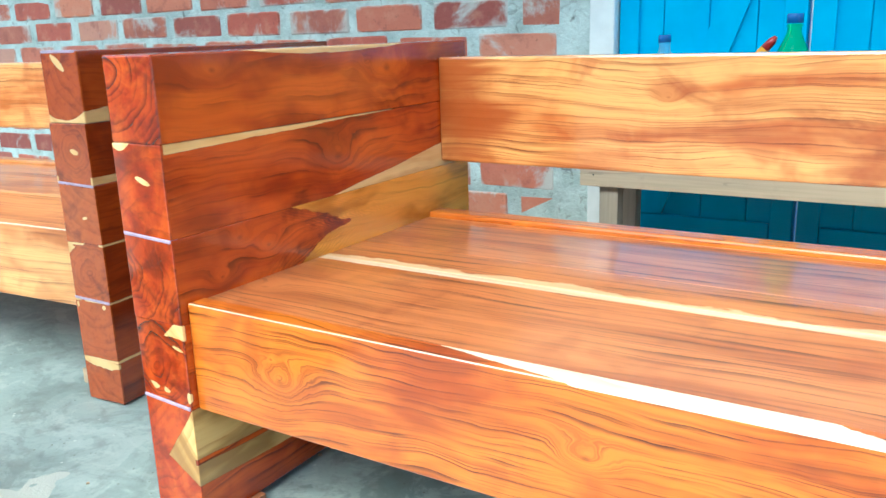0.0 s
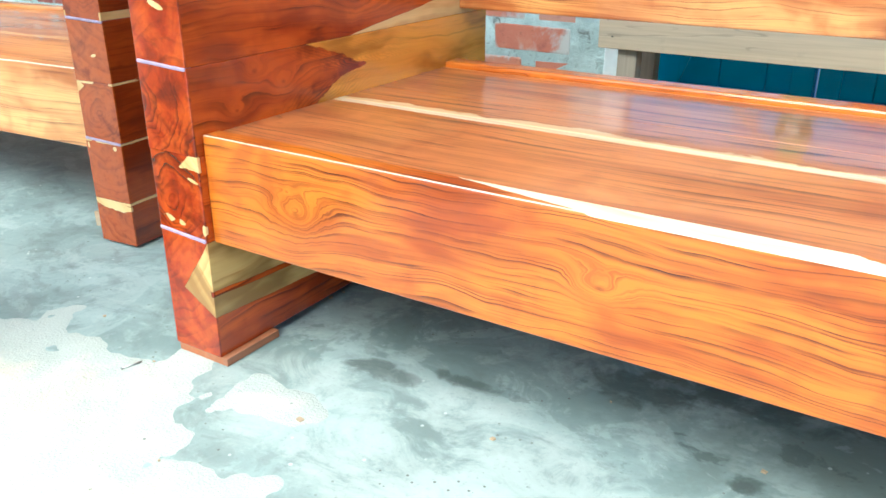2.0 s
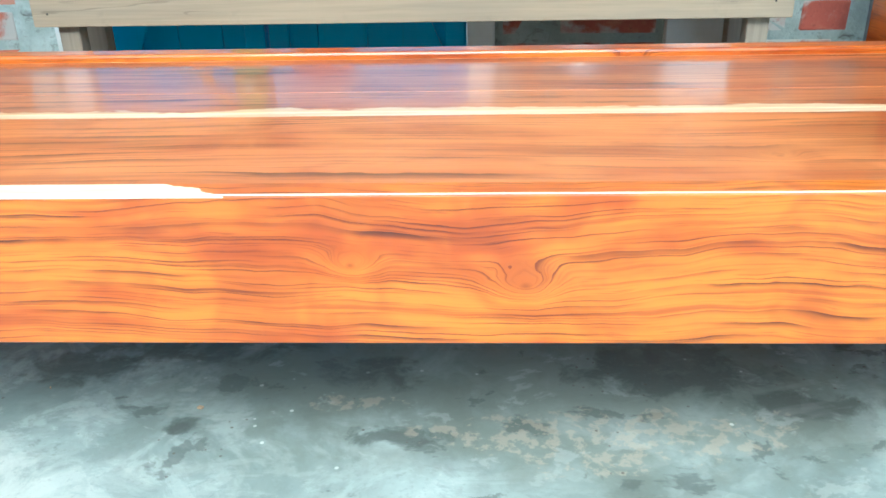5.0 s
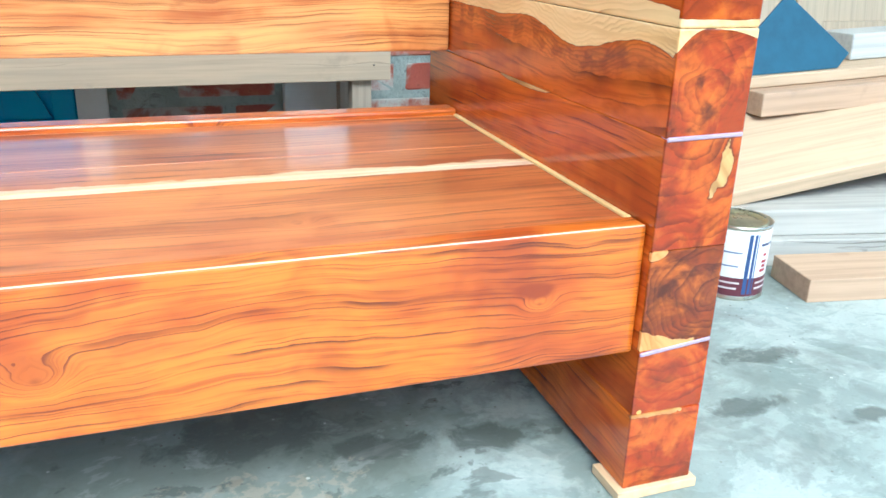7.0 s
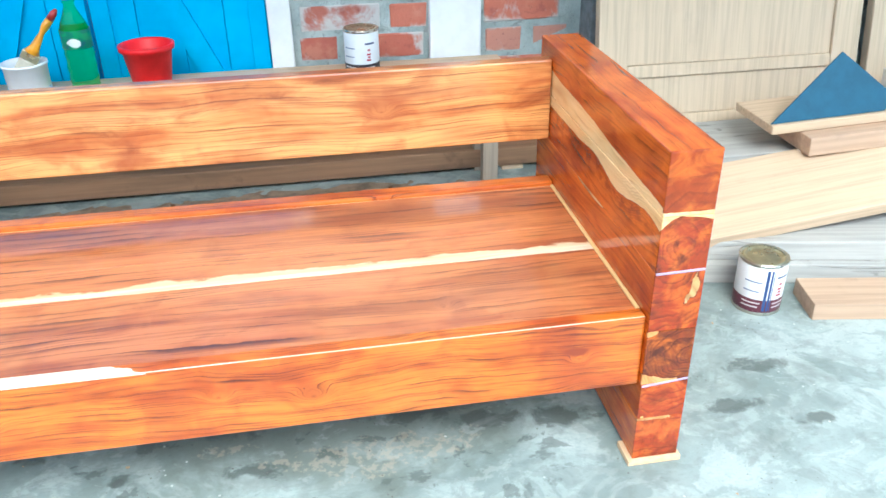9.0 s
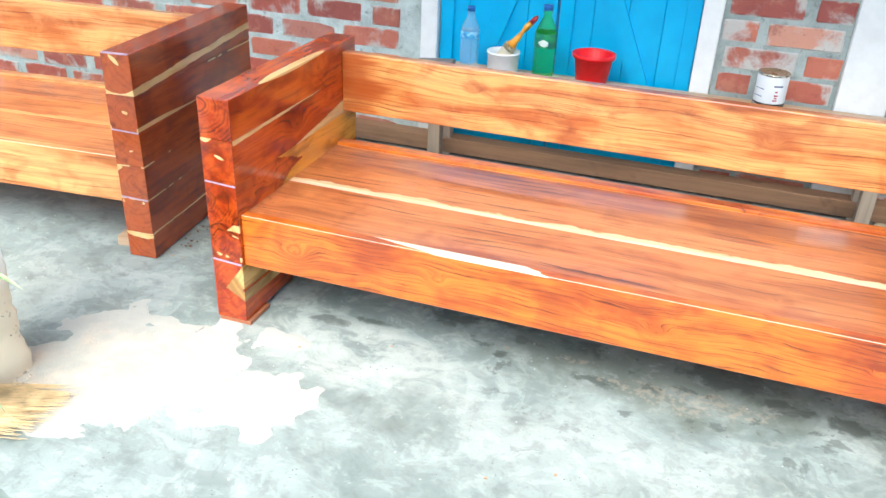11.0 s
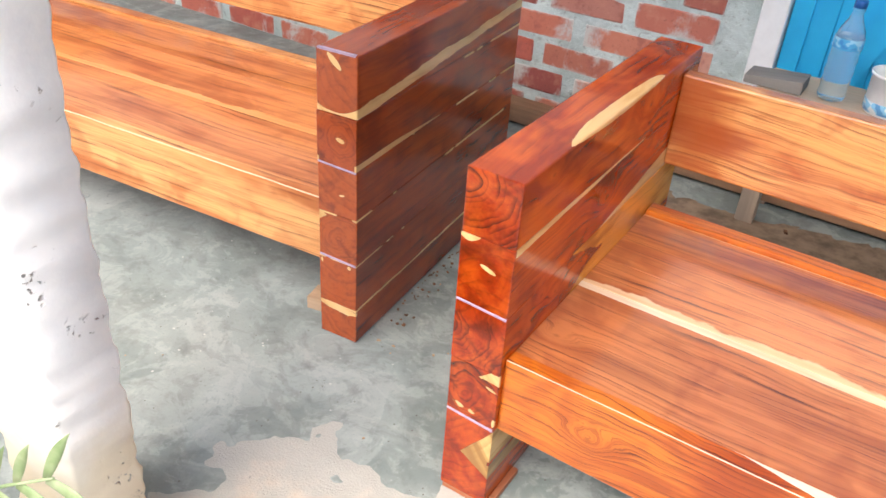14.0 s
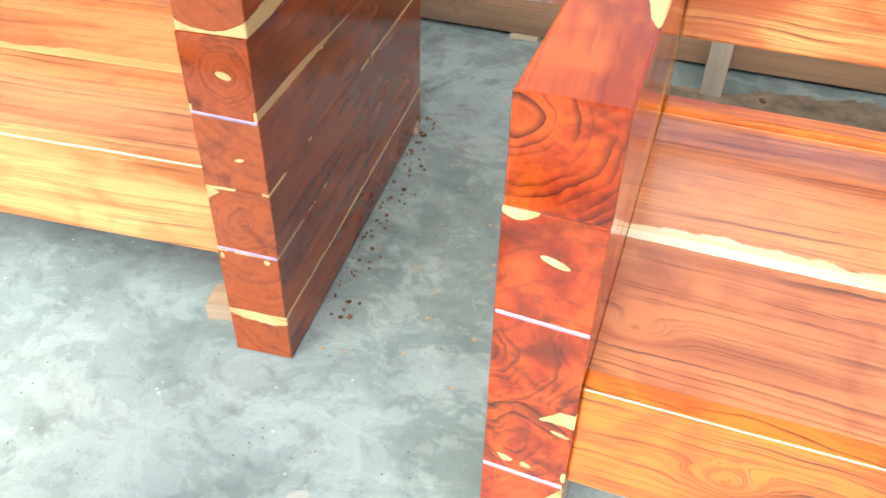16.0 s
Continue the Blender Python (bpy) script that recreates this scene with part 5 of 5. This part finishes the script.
bm = bmesh.new()
rows = []
for i in range(121):
    rows.append([])
    for j in range(33):
        x, y = -0.25 + 2.0 * i / 120, 0.88 + 0.45 * j / 32
        p = Vector((x, y, 0.0))
        h = noise.noise(p * 5.0) * 0.6 + noise.noise(p * 17.0) * 0.4 + noise.noise(p * 41.0) * 0.25 + 0.9 - abs((y - 1.12) / 0.20) ** 2 - abs((x - 0.75) / 1.0) ** 4
        rows[-1].append(bm.verts.new((x, y, max(-0.003, min(0.003, 0.003 * h)))))
for a, b in zip(rows, rows[1:]):
    for j in range(32):
        q = (a[j], b[j], b[j + 1], a[j + 1])
        if max(v.co.z for v in q) > -0.001:
            bm.faces.new(q).smooth = True
bmesh.ops.delete(bm, geom=[v for v in bm.verts if not v.link_faces], context="VERTS")
flat("wood_dust", bm, plain("brown_dust", (0.26, 0.19, 0.13), 0.95, vary=0.4, scale=18, bump=0.002), "brown wood dust lying on the floor before the wall", "stuff", "dust")

# grass broom lying on the floor
STRAW = plain("broom_straw", (0.58, 0.42, 0.22), 0.7, vary=0.35, scale=30)
broom = thing("broom", "worn straw broom lying on the floor, its bristles fanned out", "broom", pose(0, 0, 0))
rng = random.Random(4)
bm = bmesh.new()
for k in range(420):
    s = rng.uniform(-1, 1)
    root = Vector((-0.62 + rng.uniform(-0.02, 0.02), -0.62 + s * 0.022, rng.uniform(0.012, 0.045)))
    reach = rng.uniform(0.75, 1.0)
    tip = Vector((-0.62 + 0.52 * reach, -0.565 + s * 0.085 + rng.uniform(-0.01, 0.01) + 0.10 * reach * 0.9, rng.uniform(0.006, 0.03)))
    mid = root.lerp(tip, 0.55) + Vector((0, -0.035, rng.uniform(0.0, 0.018)))
    w = rng.uniform(0.0010, 0.0022)
    prev = None
    for i in range(7):
        t = i / 6
        p = root * (1 - t) ** 2 + mid * 2 * t * (1 - t) + tip * t * t
        ww = w * (1.1 - 0.75 * t)
        cur = [bm.verts.new(p + o) for o in (Vector((0, -ww, 0)), Vector((0, ww, 0)), Vector((0, 0, ww * 1.6)))]
        if prev:
            for a in range(3):
                bm.faces.new((prev[a], prev[(a + 1) % 3], cur[(a + 1) % 3], cur[a]))
        prev = cur
bmesh.ops.recalc_face_normals(bm, faces=bm.faces)
part("bristles", bm, STRAW, broom)
part("handle", tube([(-0.60, -0.62, 0.026), (-0.72, -0.645, 0.024), (-0.95, -0.69, 0.022)], [0.026, 0.018, 0.015], 12), plain("broom_binding", (0.40, 0.27, 0.13), 0.7, vary=0.3), broom, "bound straw handle")

# palm seedling beside the post
LEAF = Mat("palm_leaf")
ln = LEAF.noise(LEAF.here(), 22.0, 3.0, 0.6)
LEAF.set("Base Color", LEAF.mix(ln.ramp(0.3, 0.7), (0.20, 0.31, 0.13), (0.40, 0.48, 0.28))).set("Roughness", 0.45)
LEAF = LEAF.m
DRY = plain("dry_leaf", (0.34, 0.20, 0.09), 0.7, vary=0.35, scale=40)
palm = thing("palm_seedling", "young green palm with narrow leaflets, one frond drying brown", "palm", pose(0, 0, 0))


def leaflet(root, tip, width, sag, mat, parent):
    root, tip = Vector(root), Vector(tip)
    d = tip - root
    side = d.cross(Vector((0.35, -0.8, 0.45))).normalized()
    up = side.cross(d).normalized()
    bm = bmesh.new()
    rows = []
    for i in range(8):
        t = i / 7
        p = root + d * t + Vector((0, 0, -sag * t * t))
        w = width * (0.35 + 2.4 * t * (1 - t) + 0.25 * (1 - t)) * (1 - t ** 4)
        rows.append([bm.verts.new(p - side * w), bm.verts.new(p - up * w * 0.35), bm.verts.new(p + side * w)])
    for a, b in zip(rows, rows[1:]):
        bm.faces.new((a[0], a[1], b[1], b[0])).smooth = True
        bm.faces.new((a[1], a[2], b[2], b[1])).smooth = True
    ex = bmesh.ops.extrude_face_region(bm, geom=bm.faces[:])
    bmesh.ops.translate(bm, verts=[g for g in ex["geom"] if isinstance(g, bmesh.types.BMVert)], vec=up * 0.0006)
    bmesh.ops.recalc_face_normals(bm, faces=bm.faces)
    return part("leaflet", bm, mat, parent)


def frond(base, mid, tip, count, length, lift, mat, width=0.007):
    base, mid, tip = Vector(base), Vector(mid), Vector(tip)
    at = lambda t: base * (1 - t) ** 2 + mid * 2 * t * (1 - t) + tip * t * t
    part("rachis", tube([at(i / 8) for i in range(9)], [0.006 - 0.0045 * i / 8 for i in range(9)], 6), mat, palm)
    for i in range(count):
        t = 0.25 + 0.73 * i / (count - 1)
        p = at(t)
        d = (at(min(1, t + 0.05)) - at(t - 0.05)).normalized()
        ln = length * (1.0 - 0.45 * abs(t - 0.5) * 2) * rng.uniform(0.85, 1.1)
        for sgn in (1, -1):
            dirn = (d * 0.55 + Vector((0.10, rng.uniform(-0.15, 0.1), 0.9)) * lift).normalized() if sgn > 0 else (d * 0.9 + Vector((0.25, rng.uniform(-0.3, 0.0), -0.30))).normalized()
            leaflet(p, p + dirn * ln, width, 0.02 if sgn > 0 else 0.05, mat, palm)


frond((-0.70, -0.60, -0.08), (-0.50, -0.57, 0.16), (-0.15, -0.53, 0.40), 10, 0.20, 1.0, LEAF, 0.0066)
frond((-0.70, -0.60, -0.08), (-0.56, -0.62, 0.16), (-0.33, -0.60, 0.36), 10, 0.24, 1.1, LEAF, 0.0074)
frond((-0.70, -0.60, -0.08), (-0.50, -0.60, 0.20), (-0.22, -0.55, 0.15), 8, 0.19, 0.35, LEAF, 0.0100)
frond((-0.68, -0.60, -0.08), (-0.50, -0.58, 0.15), (-0.27, -0.56, 0.08), 5, 0.11, 0.15, DRY, 0.006)
part("stem", tube([(-0.67, -0.61, -0.11), (-0.66, -0.60, -0.04)], [0.014, 0.009], 10), LEAF, palm)

# weeds and rubble along the broken slab edge
bm = bmesh.new()
for k in range(70):
    c = Vector((-0.11 + rng.gauss(0, 0.045), -0.69 + rng.gauss(0, 0.03), -0.085))
    for j in range(3):
        d = Vector((rng.uniform(-1, 1), rng.uniform(-1, 1), rng.uniform(0.8, 2.0))).normalized() * rng.uniform(0.03, 0.075)
        s = d.cross(Vector((0, 0, 1))).normalized() * rng.uniform(0.003, 0.007)
        a, b, e, f = c, c + d * 0.5 + s, c + d, c + d * 0.5 - s
        bm.faces.new([bm.verts.new(q) for q in (a, b, e, f)])
flat("weeds", bm, LEAF, "small green weeds at the edge of the slab", "stuff", "weeds")
bm = bmesh.new()
for k in range(60):
    x, y, s = rng.uniform(-0.75, 0.25), rng.uniform(-0.98, -0.70), rng.uniform(0.010, 0.035)
    start = len(bm.verts)
    bmesh.ops.create_icosphere(bm, subdivisions=1, radius=s, matrix=Matrix.Translation((x, y, -0.08 + s * 0.3)))
    bm.verts.ensure_lookup_table()
    for v in bm.verts[start:]:
        v.co += noise.noise_vector(v.co * 40.0) * s * 0.7
flat("rubble", bm, plain("rubble_stone", (0.36, 0.27, 0.21), 0.9, vary=0.4, scale=15), "broken brick rubble at the slab's edge", "stuff", "rubble")

# crumbled mortar at the foot of the post
bm = bmesh.new()
for k in range(46):
    a, q = rng.uniform(-2.2, 0.9), rng.uniform(0.0, 1.0)
    x, y, r = -0.37 + (0.085 + q * 0.03) * math.cos(a) * 1.05, -0.395 + (0.055 + q * 0.035) * math.sin(a), rng.uniform(0.0015, 0.005)
    start = len(bm.verts)
    bmesh.ops.create_icosphere(bm, subdivisions=1, radius=r, matrix=Matrix.Translation((x, y, 0.004 + r * 0.3)))
    bm.verts.ensure_lookup_table()
    for v in bm.verts[start:]:
        v.co += noise.noise_vector(v.co * 150.0) * r * 0.7
flat("mortar_crumbs", bm, plain("mortar_crumb", (0.58, 0.50, 0.40), 0.9, vary=0.4, scale=40), "crumbled mortar at the foot of the post", "stuff", "rubble")

# chips and shavings on the floor
CHIP = raw_wood("wood_chip", (0.50, 0.34, 0.21), "X", 0.3)
LITTER = plain("brown_litter", (0.16, 0.075, 0.035), 0.8, vary=0.5, scale=40)
bm, dark_bits = bmesh.new(), bmesh.new()
pale_bits = bm
for k in range(230):
    bm = dark_bits if k < 70 or k >= 150 else pale_bits
    if k >= 150:
        y = rng.uniform(0.30, 0.92)
        x = -0.330 - (y - 0.2) * 0.0875 + abs(rng.gauss(0.0, 0.022))
    elif k < 70:
        x, y = rng.uniform(0.1, 1.7), rng.uniform(0.95, 1.28)
    elif k < 110:
        x, y = rng.uniform(-0.33, -0.10), rng.uniform(0.2, 0.95)
    else:
        x, y = rng.uniform(-0.9, 2.2), rng.uniform(-0.5, 0.9)
    s = rng.uniform(0.0015, 0.0045) * (3.2 if k < 30 else 1.0)
    ang = rng.uniform(0, 6.28)
    u, w = Vector((math.cos(ang), math.sin(ang), rng.uniform(-0.1, 0.25))) * s * 1.6, Vector((-math.sin(ang), math.cos(ang), 0)) * s * rng.uniform(0.3, 0.8)
    c = Vector((x, y, 0.0012))
    lo = [bm.verts.new(c + q) for q in (-u * 0.5 - w, u * 0.5 - w, u * 0.6 + w, -u * 0.4 + w)]
    hi = [bm.verts.new(v.co + Vector((0, 0, s * 0.35))) for v in lo]
    for v in lo:
        v.co.z = 0.0003
    bm.faces.new(hi)
    for a in range(4):
        bm.faces.new((lo[a], lo[(a + 1) % 4], hi[(a + 1) % 4], hi[a]))
flat("leaf_litter", dark_bits, LITTER, "brown crumbs and dry leaf scraps along the sofa and the bench", "stuff", "litter")
flat("wood_chips", pale_bits, CHIP, "wood chips and shavings scattered on the floor", "stuff", "wood chips")
for x, y, sx, sy, sz, a in ((-0.470, 0.262, 0.06, 0.05, 0.030, 12), (-0.405, 0.845, 0.035, 0.03, 0.018, 20), (0.42, 1.08, 0.06, 0.03, 0.012, 15), (0.62, 1.10, 0.05, 0.028, 0.014, -20), (0.33, 1.12, 0.05, 0.02, 0.008, 40), (0.85, 1.06, 0.06, 0.025, 0.010, 5)):
    ob = solid("offcut", box(-sx / 2, sx / 2, -sy / 2, sy / 2, 0.0006, sz, bevel=0.002), CHIP, "small pale wood offcut on the floor", "wood offcut", group="offcuts on the floor")
    ob.matrix_basis = pose(x, y, 0, 0, 0, a) @ Matrix.Translation(ob.location)
screw = thing("screw", "small steel screw lying on the floor", "screw", pose(-0.013, -0.065, 0.003, 0, 0, 75))
STEEL = plain("screw_steel", (0.45, 0.44, 0.42), 0.35, 1.0)
part("shank", tube([(-0.013, 0, 0), (0.010, 0, 0), (0.014, 0, 0)], [0.0016, 0.0016, 0.0004], 8), STEEL, screw)
part("head", tube([(-0.0155, 0, 0), (-0.013, 0, 0)], [0.0034, 0.0018], 10), STEEL, screw)

# ---- bricks of the back wall ----
def brick_mesh(length, seed, material):
    bm = box(-length / 2, length / 2, 0.0, 0.03, -0.0375, 0.0375, bevel=0.005, seg=1)
    for v in bm.verts:
        v.co += noise.noise_vector(v.co * 25.0 + Vector((seed * 3.1, seed, 0))) * 0.004
    me = bpy.data.meshes.new("brick")
    bm.to_mesh(me)
    bm.free()
    me.materials.append(material)
    return me


FULL, FULL_GREY = ([brick_mesh(0.240, k, m) for k in range(5)] for m in (BRICK, GREY_BRICK))
HALF, HALF_GREY = ([brick_mesh(0.116, 9 + k, m) for k in range(3)] for m in (BRICK, GREY_BRICK))
wall_1, wall_2 = bpy.data.objects["wall_back_1"], bpy.data.objects["wall_back_2"]
rng = random.Random(11)


def lay(mesh, x, z, parent):
    ob = new("brick", mesh)
    ob.parent = parent
    ob.location = (x + rng.uniform(-0.006, 0.006), WALL_Y - 0.0025 + rng.uniform(-0.0025, 0.0015), z + rng.uniform(-0.003, 0.003))
    ob.rotation_euler = (rng.uniform(-0.02, 0.02), rng.uniform(-0.012, 0.012), 0)


for k in range(0, 12):
    z = -0.005 + 0.09 * k + 0.0375
    row = []
    if k % 2:
        row.append((HALF, -0.140))
        x = -0.357
    else:
        x = -0.208
    while x > -3.1:
        row.append((FULL, x))
        x -= 0.275
    for kind, x in row:
        lay(rng.choice(kind), x, z, wall_1)
    for kind, x in ([(FULL_GREY, 1.235), (HALF_GREY, 1.440)] if k % 2 else [(HALF_GREY, 1.165), (FULL_GREY, 1.365)]) + ([(FULL_GREY, 1.800)] if k % 2 else [(HALF_GREY, 1.735), (HALF_GREY, 1.890)]):
        lay(rng.choice(kind), x, z, wall_2)
